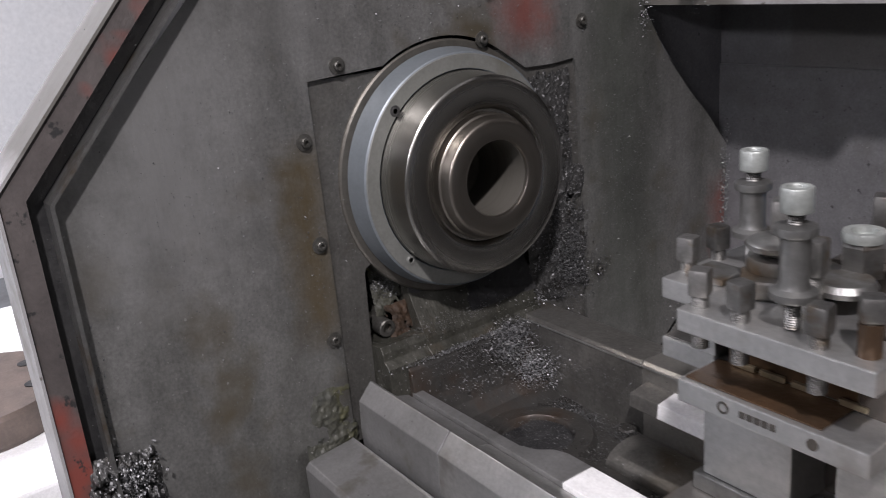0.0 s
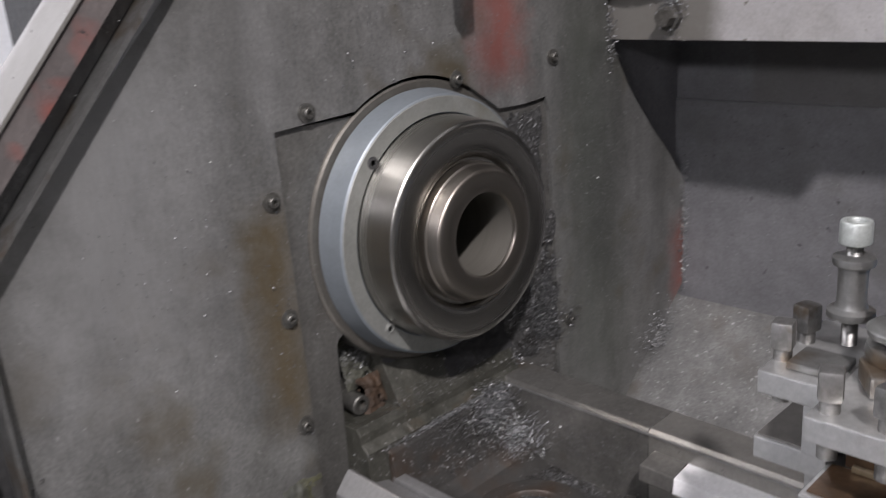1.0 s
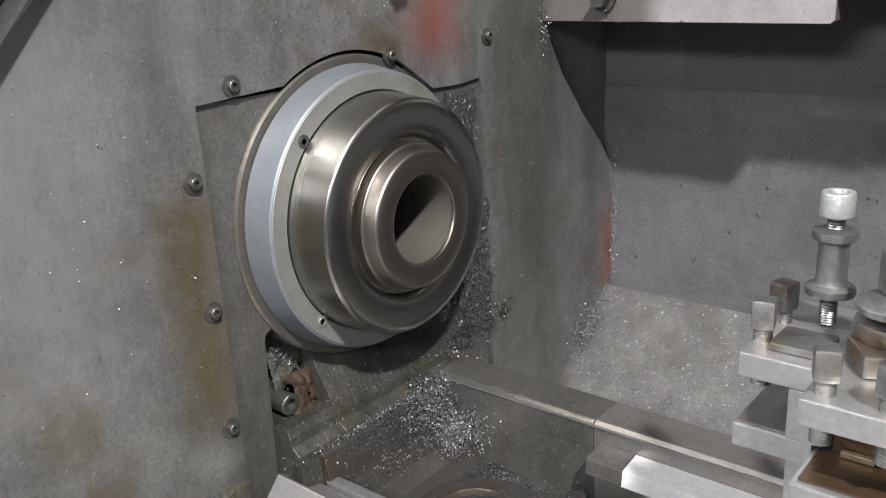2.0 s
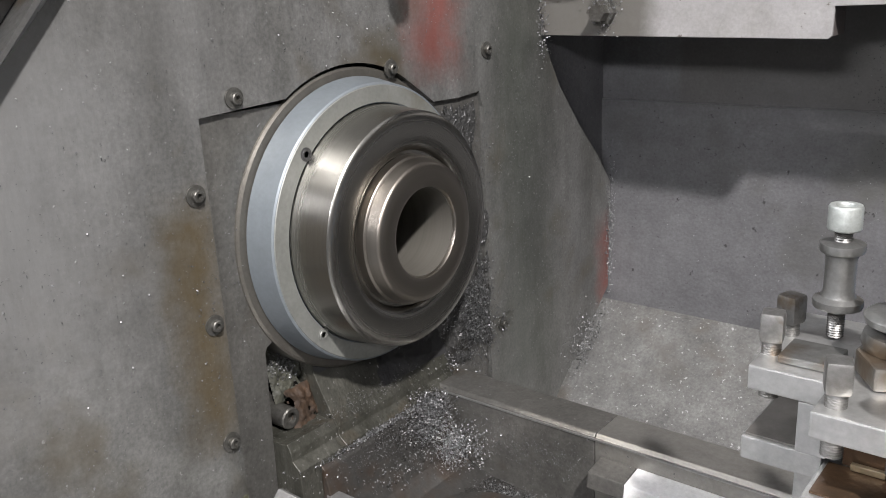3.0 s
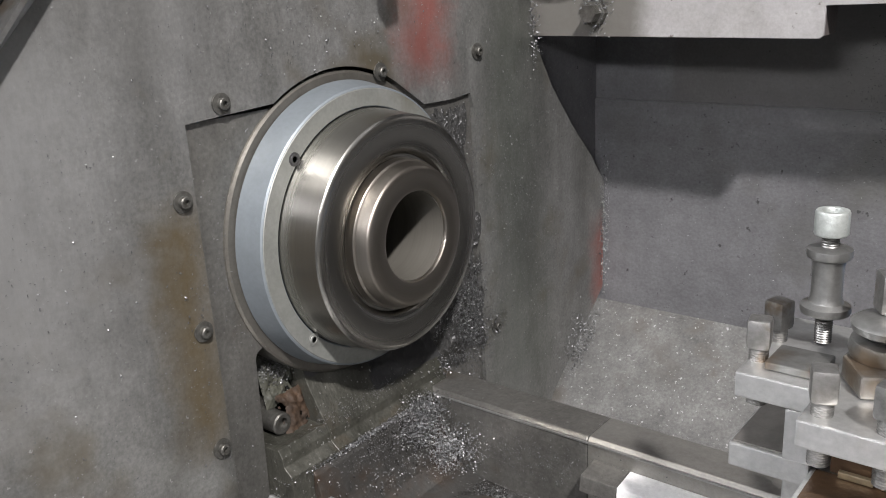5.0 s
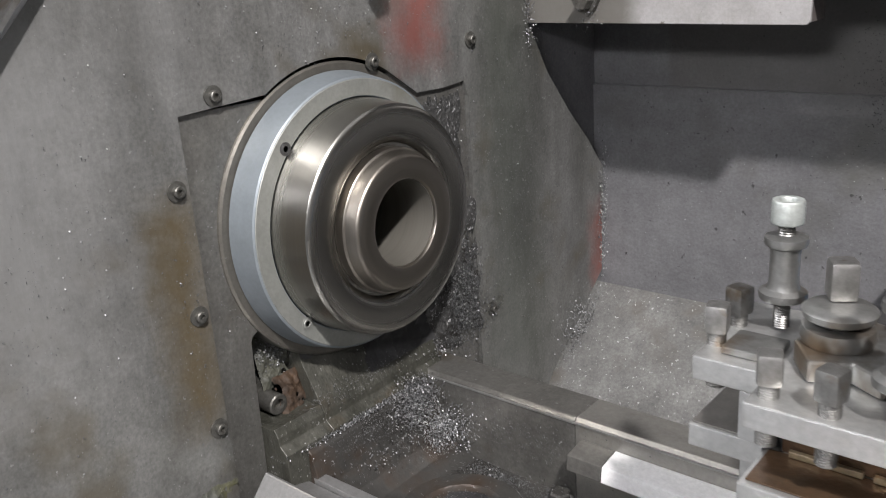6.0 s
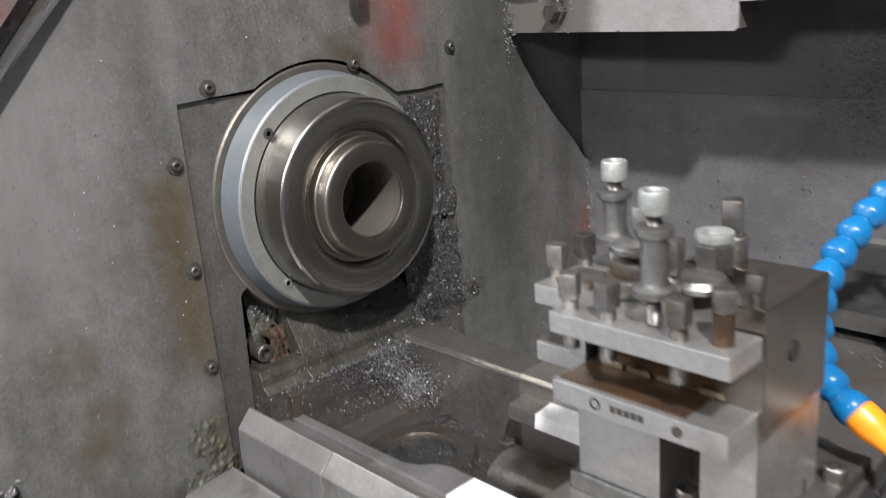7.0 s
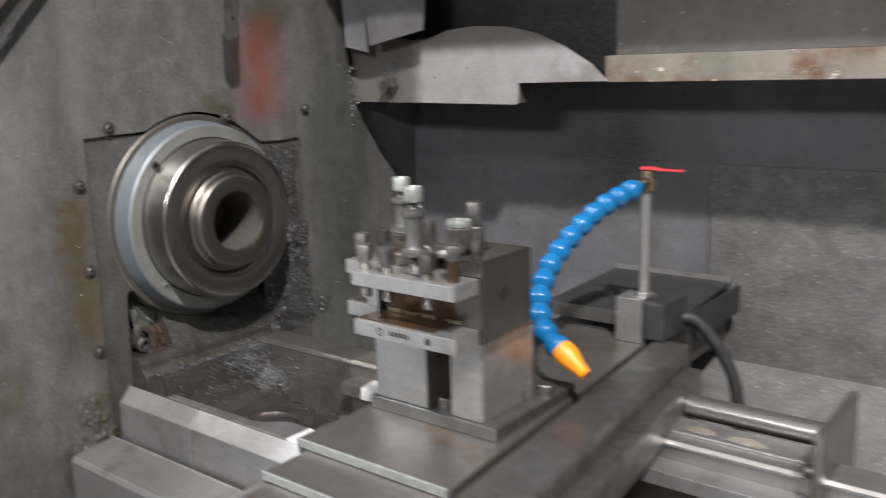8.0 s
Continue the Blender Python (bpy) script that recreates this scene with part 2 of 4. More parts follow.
# Left patch mixes hinge grime with the flaps' shade; the second darkens the top.
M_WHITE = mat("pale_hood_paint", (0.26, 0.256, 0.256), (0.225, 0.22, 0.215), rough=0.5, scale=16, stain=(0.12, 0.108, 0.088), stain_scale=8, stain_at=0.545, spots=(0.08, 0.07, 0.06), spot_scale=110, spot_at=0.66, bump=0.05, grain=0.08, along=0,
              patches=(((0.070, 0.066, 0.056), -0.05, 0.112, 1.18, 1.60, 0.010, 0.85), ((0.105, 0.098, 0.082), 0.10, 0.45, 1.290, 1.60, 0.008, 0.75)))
M_DIRTY = mat("dirty_cream_hood_paint", (0.21, 0.19, 0.155), (0.105, 0.097, 0.08), rough=0.5, scale=11, stretch=(1, 1, 0.3), stain=(0.10, 0.055, 0.03), stain_scale=15, stain_at=0.52, spots=(0.50, 0.47, 0.40), spot_scale=90, spot_at=0.655, bump=0.3, bump_scale=200)
M_RED = mat("worn_red_paint", (0.050, 0.044, 0.042), (0.085, 0.074, 0.070), rough=0.42, scale=14, stain=(0.16, 0.04, 0.03), stain_scale=9, stain_at=0.55, spots=(0.02, 0.02, 0.02), spot_scale=60, spot_at=0.60, bump=0.2)
M_BLUE = mat("blue_hose_plastic", (0.004, 0.125, 0.31), (0.004, 0.095, 0.245), rough=0.24, scale=60, bump=0.03, grain=0.03)
M_ORANGE = mat("orange_nozzle_plastic", (0.80, 0.27, 0.01), (0.72, 0.22, 0.01), rough=0.32, scale=60, bump=0.03, grain=0.03)
M_VALVERED = mat("red_lever_plastic", (0.55, 0.03, 0.03), (0.45, 0.03, 0.03), rough=0.4, scale=60, bump=0.03, grain=0.03)
M_BRASS = mat("grimy_brass", (0.36, 0.30, 0.2), (0.22, 0.19, 0.13), rough=0.35, metal=0.9, scale=60, bump=0.1)
M_RUBBER = mat("black_rubber", (0.018, 0.018, 0.018), (0.03, 0.03, 0.03), rough=0.5, scale=50, bump=0.1)
M_CHIP = mat("bright_steel_swarf", (0.24, 0.245, 0.25), (0.09, 0.09, 0.09), rough=0.42, metal=0.9, scale=200, bump=0)
M_GREEN = mat("dried_coolant_crust", (0.060, 0.060, 0.046), (0.028, 0.030, 0.026), rough=0.45, scale=60, spots=(0.30, 0.30, 0.28), spot_scale=260, spot_at=0.66, stain=(0.080, 0.078, 0.036), stain_scale=30, stain_at=0.54, bump=0.8, bump_scale=200)
M_GRIME = mat("brown_grey_stained_panel", (0.105, 0.098, 0.085), (0.065, 0.060, 0.052), rough=0.5, scale=9, stretch=(1, 1, 0.5), stain=(0.12, 0.095, 0.065), stain_scale=12, spots=(0.3, 0.29, 0.27), spot_scale=110, spot_at=0.665, bump=0.25, bump_scale=200)
M_WALL = mat("workshop_wall_paint", (0.42, 0.43, 0.44), (0.36, 0.37, 0.38), rough=0.7, scale=3, bump=0.05, bump_scale=40)
M_WHITEWALL = mat("white_wall_paint", (0.80, 0.80, 0.80), (0.74, 0.75, 0.76), rough=0.7, scale=3, bump=0.05, bump_scale=40)
M_FLOOR = mat("workshop_concrete", (0.24, 0.25, 0.26), (0.17, 0.17, 0.175), rough=0.6, scale=4, bump=0.1, bump_scale=80)
M_CYAN = mat("pale_blue_machine_paint", (0.35, 0.58, 0.66), (0.28, 0.5, 0.58), rough=0.45, scale=10, bump=0.03)
M_BROWN = mat("brown_faceplate_steel", (0.17, 0.13, 0.11), (0.11, 0.09, 0.08), rough=0.45, metal=0.4, scale=20, bump=0.1)
M_TUBE = bpy.data.materials.new("lamp_tube")
M_TUBE.use_nodes = True
M_TUBE.node_tree.nodes["Principled BSDF"].inputs["Emission Color"].default_value = (1, 0.98, 0.95, 1)
M_TUBE.node_tree.nodes["Principled BSDF"].inputs["Emission Strength"].default_value = 6


# ---- mesh helpers ----
def part(name, bm, material, parent=None, label="", smooth=False):
    me = bpy.data.meshes.new(name)
    bmesh.ops.recalc_face_normals(bm, faces=bm.faces[:])
    bm.to_mesh(me)
    bm.free()
    me.materials.append(material)
    if smooth:
        for p in me.polygons:
            p.use_smooth = True
        me.set_sharp_from_angle(angle=radians(32))
    ob = new(name, me)
    if parent:
        ob.parent = parent
    if label:
        ob["label"] = label
    return ob


def thing(name, label, category, at=(0, 0, 0), group="", kind=""):
    ob = new(name)
    ob.empty_display_size = 0.02
    ob.location = at
    return tagged(ob, label, category, group, kind)


def box(bm, x0, x1, y0, y1, z0, z1, bevel=0.0):
    got = bmesh.ops.create_cube(bm, size=1.0)["verts"]
    m = Matrix.Translation(((x0 + x1) / 2, (y0 + y1) / 2, (z0 + z1) / 2)) @ Matrix.Diagonal((x1 - x0, y1 - y0, z1 - z0, 1))
    bmesh.ops.transform(bm, matrix=m, verts=got)
    if bevel:
        es = list({e for v in got for e in v.link_edges})
        bmesh.ops.bevel(bm, geom=es, offset=bevel, segments=2, affect="EDGES", profile=0.6)
    return bm


def boxes(*dims, bevel=0.0):
    bm = bmesh.new()
    for d in dims:
        box(bm, *d, bevel=bevel)
    return bm


def prism(poly, a, b, axis="x", bevel=0.0):
    """A polygon swept along an axis: (y, z) along x, (x, z) along y, (x, y) along z."""
    bm = bmesh.new()

    def at(p, s):
        return {"x": (s, p[0], p[1]), "y": (p[0], s, p[1]), "z": (p[0], p[1], s)}[axis]

    lo = [bm.verts.new(at(p, a)) for p in poly]
    hi = [bm.verts.new(at(p, b)) for p in poly]
    bm.faces.new(lo)
    bm.faces.new(hi[::-1])
    n = len(poly)
    for i in range(n):
        bm.faces.new((lo[i], hi[i], hi[(i + 1) % n], lo[(i + 1) % n]))
    bmesh.ops.recalc_face_normals(bm, faces=bm.faces[:])
    if bevel:
        bmesh.ops.bevel(bm, geom=bm.edges[:], offset=bevel, segments=2, affect="EDGES", profile=0.6)
    return bm


def turned(profile, seg=64, axis="z", at=(0, 0, 0), closed=False):
    """A turned form from (station, radius) pairs along an axis."""
    bm = bmesh.new()
    rings = []
    for s, r in profile:
        ring = []
        for i in range(seg):
            a = 2 * math.pi * i / seg
            c, d = r * math.cos(a), r * math.sin(a)
            p = {"x": (s, c, d), "y": (c, s, d), "z": (c, d, s)}[axis]
            ring.append(bm.verts.new((at[0] + p[0], at[1] + p[1], at[2] + p[2])))
        rings.append(ring)
    for A, B in zip(rings, rings[1:]):
        for i in range(seg):
            bm.faces.new((A[i], A[(i + 1) % seg], B[(i + 1) % seg], B[i]))
    if closed:
        for i in range(seg):
            bm.faces.new((rings[-1][i], rings[-1][(i + 1) % seg], rings[0][(i + 1) % seg], rings[0][i]))
    else:
        for ring in (rings[0], rings[-1]):
            bm.faces.new(ring)
    return bm


def add(bm, other, m=None):
    """Joins another bmesh into bm."""
    me = bpy.data.meshes.new("tmp")
    other.to_mesh(me)
    other.free()
    if m:
        me.transform(m)
    bm.from_mesh(me)
    bpy.data.meshes.remove(me)
    return bm


def tube(points, r, seg=14):
    bm = bmesh.new()
    pts = [Vector(p) for p in points]
    rings = []
    up = Vector((0, 0, 1))
    for i, p in enumerate(pts):
        d = (pts[min(i + 1, len(pts) - 1)] - pts[max(i - 1, 0)]).normalized()
        s = d.cross(up if abs(d.z) < 0.95 else Vector((1, 0, 0))).normalized()
        u = s.cross(d)
        rings.append([bm.verts.new(p + r * (math.cos(a) * s + math.sin(a) * u)) for a in [2 * math.pi * k / seg for k in range(seg)]])
    for A, B in zip(rings, rings[1:]):
        for i in range(seg):
            bm.faces.new((A[i], A[(i + 1) % seg], B[(i + 1) % seg], B[i]))
    bm.faces.new(rings[0])
    bm.faces.new(rings[-1])
    return bm


def spline(points, n=8):
    """Catmull-Rom through the points."""
    P = [Vector(p) for p in points]
    P = [P[0] * 2 - P[1]] + P + [P[-1] * 2 - P[-2]]
    out = []
    for i in range(1, len(P) - 2):
        a, b, c, d = P[i - 1:i + 3]
        for k in range(n):
            t = k / n
            out.append(0.5 * ((2 * b) + (c - a) * t + (2 * a - 5 * b + 4 * c - d) * t * t + (3 * b - a - 3 * c + d) * t ** 3))
    out.append(P[-2])
    return out


ZC = 1.1015

# ---- the workshop shell ----
tagged(part("floor", boxes((-4, 5, -5, 3, -0.1, 0)), M_FLOOR), "grey concrete workshop floor", "floor", kind="structure")
tagged(part("ceiling", boxes((-4, 5, -5, 3, 3.6, 3.7)), M_WALL), "white workshop ceiling", "ceiling", kind="structure")
tagged(part("wall_west", boxes((-4.1, -4, -5, 3, 0, 3.6)), M_WHITEWALL), "white painted workshop wall", "wall", kind="structure")
tagged(part("wall_east", boxes((5, 5.1, -5, 3, 0, 3.6)), M_WALL), "white painted workshop wall", "wall", kind="structure")
tagged(part("wall_south", boxes((-4, 5, -5.1, -5, 0, 3.6)), M_WALL), "white painted workshop wall", "wall", kind="structure")
tagged(part("wall_north", boxes((-4, 5, 3, 3.1, 0, 3.6)), M_WALL), "white painted workshop wall", "wall", kind="structure")

# ---- headstock ----
headstock = thing("headstock", "grey oily lathe headstock with bolted steel guard sheet", "headstock")
face_poly = [(-0.50, 0.60), (0.10, 0.60), (0.30, 0.826), (0.412, 0.918), (0.416, 1.047), (0.385, 1.085), (0.345, 1.125), (0.305, 1.172), (0.272, 1.226), (0.262, 1.30), (0.256, 1.60), (-0.50, 1.60)]
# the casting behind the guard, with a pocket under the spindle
# Its black colour stands in for the shade inside the pocket.
part("casting", prism([(-0.139, 0.60), (0.10, 0.60), (0.19, 0.70), (0.19, 1.60), (-0.139, 1.60)], -0.5, -0.05), M_BLACK, headstock, "pocket casting in black for its inner shade")
inner = [(-0.1385, 0.86), (-0.110, 0.86), (-0.108, 0.94), (-0.1055, 1.024), (-0.1035, 1.028), (-0.094, 1.033), (-0.06, 1.037), (0.10, 1.045), (0.166, 1.046), (0.150, 1.020), (0.128, 0.985), (0.120, 0.940), (0.086, 0.912), (0.086, 0.86), (0.1695, 0.86), (0.1695, 1.2035), (-0.1385, 1.2035)]
part("inner_plate", prism(inner, -0.05, -0.004), M_PLATE, headstock, "oil-stained recessed plate behind the spindle")
arc = [(0.1238 * math.cos(a), ZC + 0.1238 * math.sin(a)) for a in np.linspace(math.radians(121.5), math.radians(58.5), 15)]
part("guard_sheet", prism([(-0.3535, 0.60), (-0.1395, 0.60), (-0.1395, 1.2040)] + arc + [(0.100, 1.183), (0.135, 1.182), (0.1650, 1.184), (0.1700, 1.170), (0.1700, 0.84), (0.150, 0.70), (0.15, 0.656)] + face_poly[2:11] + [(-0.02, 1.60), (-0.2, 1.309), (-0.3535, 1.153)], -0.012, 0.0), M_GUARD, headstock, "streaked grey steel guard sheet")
part("end_wall", prism([(0.10, 0.60), (0.30, 0.60), (0.60, 0.90), (0.60, 1.60), (0.25, 1.60)], -0.3, -0.014), M_PAINT, headstock)

# sloped face under the spindle, with an open pocket at its front end
slope = [(-0.0495, 0.86), (-0.0495, 1.046), (-0.014, 1.046), (-0.011, 1.000), (-0.006, 0.986), (0.0155, 0.947), (0.0165, 0.940), (0.024, 0.934), (0.026, 0.86)]
part("headstock_foot", prism(slope, -0.0590, 0.0840, "y", bevel=0.0008), M_FOOT, headstock, "oily sloped foot of the headstock")
slope = [(-0.0495, 0.86), (-0.0495, 0.952), (0.004, 0.952), (0.0118, 0.9537), (0.0155, 0.947), (0.0165, 0.940), (0.024, 0.934), (0.026, 0.86)]
part("headstock_foot", prism(slope, -0.1080, -0.0588, "y", bevel=0.0008), M_FOOT, headstock, "oily lip below the pocket")
part("ledge", prism([(0.0265, 0.86), (0.0265, 0.931), (0.030, 0.928), (0.033, 0.915), (0.036, 0.898), (0.043, 0.882), (0.055, 0.871), (0.075, 0.8645), (0.095, 0.8630), (0.095, 0.86)], -0.0895, 0.0595, "y", bevel=0.001), M_CAST, headstock, "concave oily end of the trough")
part("foot_bolt", turned([(-0.045, 0.014), (-0.020, 0.014), (-0.020, 0.0088), (0.001, 0.0088), (0.002, 0.0078), (0.002, 0.0050), (-0.003, 0.0046)], 24, "x", (-0.006, -0.088, 0.9620)), M_GRUB, headstock, "rusty socket bolt in the pocket", smooth=True)

# screws of the guard sheet
def hex_screw(name, at, r, h, parent, material=M_DULL):
    y, z = at
    bm = turned([(0.0002, r * 1.75), (0.0016, r * 1.75), (0.0018, r)], 20, "x", (0, y, z))
    add(bm, turned([(0.0016, r), (h * 0.9, r), (h, r * 0.86), (h, r * 0.5), (h * 0.55, r * 0.46)], 16, "x", (0, y, z)))
    return part(name, bm, material, parent, smooth=True)


for y, z in ((-0.110, 1.2135), (-0.150, 1.155), (-0.149, 1.063), (-0.148, 0.972), (0.047, 1.2165), (0.177, 1.220), (0.190, 0.946)):
    hex_screw("screw", (y, z), 0.0042, 0.0055, headstock, M_GRUB)

# ---- spindle ----
spindle = thing("spindle", "turned steel lathe spindle nose with blue-grey cover ring", "spindle")
C = (0, 0, ZC)
part("rear_flange", turned([(-0.05, 0.1215), (-0.0050, 0.1215), (-0.0026, 0.1208), (-0.0014, 0.1190), (-0.0014, 0.05)], 96, "x", C), M_FLANGE, spindle, smooth=True)
part("cover_ring", turned([(-0.0012, 0.1128), (-0.0002, 0.1138), (0.0215, 0.1098), (0.0225, 0.1086), (0.0225, 0.0945), (-0.0012, 0.0945)], 128, "x", C, True), M_RING, spindle, "blue-grey cover ring", smooth=True)
part("ring_face", turned([(0.0225, 0.1082), (0.0232, 0.1077), (0.0232, 0.0952), (0.0225, 0.0950)], 128, "x", C, True), M_RINGFACE, spindle, smooth=True)
part("nose_body", turned([(0.0, 0.0938), (0.0240, 0.0938), (0.0246, 0.0936), (0.0562, 0.0906), (0.0572, 0.0898), (0.0582, 0.0880), (0.0584, 0.0850), (0.0582, 0.0790), (0.0577, 0.0720), (0.0570, 0.0670), (0.0556, 0.0635), (0.0530, 0.0612), (0.0510, 0.0604), (0.0508, 0.0345), (0.0, 0.0345)], 144, "x", C, True), M_SPINDLE, spindle, smooth=True)
part("nose_taper", turned([(0.0512, 0.0345), (0.0512, 0.0578), (0.0590, 0.0576), (0.0595, 0.0572), (0.0602, 0.0560), (0.0682, 0.0536), (0.0692, 0.0531), (0.0702, 0.0515), (0.0706, 0.0490), (0.0710, 0.0375), (0.0702, 0.0352), (0.0685, 0.0343), (0.0512, 0.0343)], 144, "x", C, True), M_NOSE, spindle, "brownish polished taper and bore", smooth=True)
part("bore", turned([(0.0675, 0.0342), (0.0675, 0.0337), (-0.10, 0.0337), (-0.10, 0.0342)], 96, "x", C, True), M_BORE, spindle, "honed grey bore", smooth=True)
# Black cap for the shade deep in the bore.
part("bore_end", turned([(-0.105, 0.0341), (-0.101, 0.0341)], 48, "x", C), M_BLACK, spindle)
for k, (y, z) in enumerate(((-0.0710, 1.1700), (-0.0710, 1.0330), (0.0944, 1.1359), (0.0503, 1.0145))):
    black = k == 0
    part("ring_screw", turned([(0.0228, 0.0052), (0.0236, 0.0050), (0.0236, 0.0040), (0.0241, 0.0037), (0.0241, 0.0024), (0.0232, 0.0022)], 20, "x", (0, y, z)), M_RUBBER if black else M_RINGFACE, spindle, "blackened socket screw" if black else "", smooth=True)

# ---- bed ----
bed = thing("lathe_bed", "oily cast lathe bed with ground guideways", "lathe bed")
way = [(-0.0902, 0.80), (-0.0902, 0.903), (-0.111, 0.909), (-0.1255, 0.9295), (-0.1285, 0.931), (-0.1425, 0.9155), (-0.1440, 0.888), (-0.141, 0.80)]
# Each way is split where the light begins: darker end, lighter rest.
part("front_guideway", prism(way, 0.022, 0.1465, bevel=0.0012), M_WAY, bed, "front guideway end in a darker shaded tone")
part("front_guideway", prism(way, 0.147, 1.3, bevel=0.0008), M_STEEL, bed, "front guideway in a lighter lit tone")
part("front_flat_way", prism([(-0.1475, 0.79), (-0.1475, 0.8755), (-0.150, 0.874), (-0.195, 0.869), (-0.199, 0.864), (-0.199, 0.60), (-0.1475, 0.60)], 0.010, 1.3, bevel=0.001), M_WAY, bed, "flat ground way")
way = [(0.060, 0.70), (0.060, 0.934), (0.063, 0.937), (0.098, 0.937), (0.104, 0.931), (0.112, 0.70)]
part("rear_guideway", prism(way, -0.01, 0.1795, bevel=0.0012), M_PLATE, bed, "oily rear guideway end in a darker shaded tone")
part("rear_guideway", prism(way, 0.180, 1.3, bevel=0.0008), M_POLISH, bed, "polished rear guideway in a lighter lit tone")
part("guideway_edge", prism([(0.0598, 0.9335), (0.0590, 0.9332), (0.0590, 0.9318), (0.0598, 0.9315)], -0.01, 1.3), M_STEEL, bed, "bright worn edge")
strip = [(0.0598, 0.920), (0.038, 0.917), (0.036, 0.904), (0.042, 0.902), (0.0598, 0.890)]
# The strip's three tones follow the light and shade along it.
part("rear_way_strip", prism(strip, 0.186, 0.2165, bevel=0.001), M_PLATE, bed, "strip end in a darker shaded tone")
part("rear_way_strip", prism(strip, 0.217, 0.45, bevel=0.0008), M_BRIGHT, bed, "ground strip in a bright lit tone")
part("rear_way_strip", prism(strip, 0.4505, 1.3, bevel=0.0008), M_WAY, bed, "ground strip in a darker tone past the saddle")
# Black strip on the groove floor paints in its shade.
part("way_groove", boxes((0.012, 1.3, -0.1474, -0.1412, 0.80, 0.846)), M_BLACK, bed, "black strip for the shade in the groove")
part("trough", boxes((0.0, 1.3, -0.091, 0.061, 0.70, 0.862)), M_CAST, bed, "rust-stained cast trough")
# Inner way split likewise into a shaded and a lit tone.
part("inner_flat_way", prism([(0.03, -0.0898), (0.03, -0.080), (0.172, -0.078), (0.186, -0.072), (0.196, -0.062), (0.208, -0.058), (0.234, -0.058), (0.234, -0.0898)], 0.880, 0.9075, "z", bevel=0.001), M_WAY, bed, "inner way end in a darker shaded tone")
part("inner_flat_way", prism([(0.2345, -0.0898), (0.2345, -0.058), (1.3, -0.058), (1.3, -0.0898)], 0.880, 0.9075, "z", bevel=0.0008), M_BRIGHT, bed, "flat inner way in a bright lit tone")
part("drain_collar", turned([(0.8625, 0.056), (0.868, 0.052), (0.868, 0.036), (0.864, 0.0335), (0.8625, 0.0335)], 48, "z", (0.117, -0.014, 0), True), M_CAST, bed, smooth=True)
# Thin black disc stands for the shade down the drain.
part("drain_hole", turned([(0.8624, 0.033), (0.8634, 0.033)], 40, "z", (0.117, -0.014, 0)), M_BLACK, bed)
part("plug", turned([(0.862, 0.0125), (0.8650, 0.0120), (0.8655, 0.0095), (0.8715, 0.0095), (0.8730, 0.0080), (0.8730, 0.004)], 6, "z", (0.172, 0.048, 0)), M_CAST, bed, "hexagon plug packed with swarf")
part("trough_rib", prism([(0.028 * math.cos(a), 0.8615 + 0.016 * math.sin(a)) for a in np.linspace(0, math.pi, 17)], 0.190, 0.370, bevel=0.001), M_PLATE, bed, "rounded wet cast rib", smooth=True).location = (0, 0.028, 0)

# ---- tub, back wall and hood ----
tub = thing("chip_pan", "gritty grey sloped sheet-metal chip pan", "chip pan", kind="structure")
part("pan_sheet", prism([(0.105, 0.650), (0.425, 0.902), (0.425, 0.896), (0.105, 0.644)], -0.02, 1.6), M_PAN, tub)
part("pan_front", prism([(-0.20, 0.60), (-0.60, 0.60), (-0.60, 0.59), (-0.20, 0.59)], -0.02, 1.6), M_PAN, tub)
back = thing("wall_back", "grey painted sheet-metal back wall of the enclosure", "wall", kind="structure")
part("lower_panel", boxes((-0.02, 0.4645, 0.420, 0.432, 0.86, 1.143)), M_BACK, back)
part("lower_panel", boxes((0.4665, 1.6, 0.418, 0.432, 0.86, 1.143)), M_PAN, back, "gritty grey panel")
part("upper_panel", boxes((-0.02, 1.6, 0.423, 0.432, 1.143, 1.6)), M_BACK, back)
hood = thing("hood", "pale painted sheet-metal hood with stained lower edge", "hood")
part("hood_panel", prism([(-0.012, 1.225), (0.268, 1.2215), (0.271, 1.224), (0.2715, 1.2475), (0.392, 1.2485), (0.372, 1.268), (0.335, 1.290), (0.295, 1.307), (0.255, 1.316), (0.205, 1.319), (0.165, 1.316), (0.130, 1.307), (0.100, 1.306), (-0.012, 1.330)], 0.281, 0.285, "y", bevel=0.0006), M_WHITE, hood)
part("panel_return", boxes((0.2662, 0.2705, 0.2852, 0.318, 1.2235, 1.2475)), M_RED, hood)
part("hood_edge", boxes((0.388, 1.6, 0.2855, 0.289, 1.247, 1.277), bevel=0.0008), M_DIRTY, hood, "stained cream hood edge")
part("hood_front", boxes((0.400, 1.6, 0.2895, 0.2935, 1.2775, 1.60)), M_GRIME, hood, "stained brown-grey hood panel")
part("edge_return", boxes((0.30, 1.6, 0.2945, 0.316, 1.2475, 1.2500)), M_PAINT, hood)
# Black sheet in place of the shade behind the arch.
part("hood_inside", boxes((-0.012, 0.3995, 0.335, 0.340, 1.2505, 1.60)), M_BLACK, hood, "black sheet for the shade inside the hood")
# Unseen top, added to keep light out of the hood.
part("hood_roof", boxes((0.402, 1.6, 0.2945, 0.4225, 1.40, 1.42)), M_PAINT, hood)
# Unseen overhang, added to cast shade on the upper hood and wall.
part("hood_lip", boxes((-0.012, 1.6, 0.155, 0.2805, 1.45, 1.60), bevel=0.002), M_PAINT, hood)
strap = prism([(0.016, 1.312), (0.022, 1.304), (0.036, 1.309), (0.046, 1.50), (0.022, 1.50)], 0.044, 0.049, bevel=0.0008)
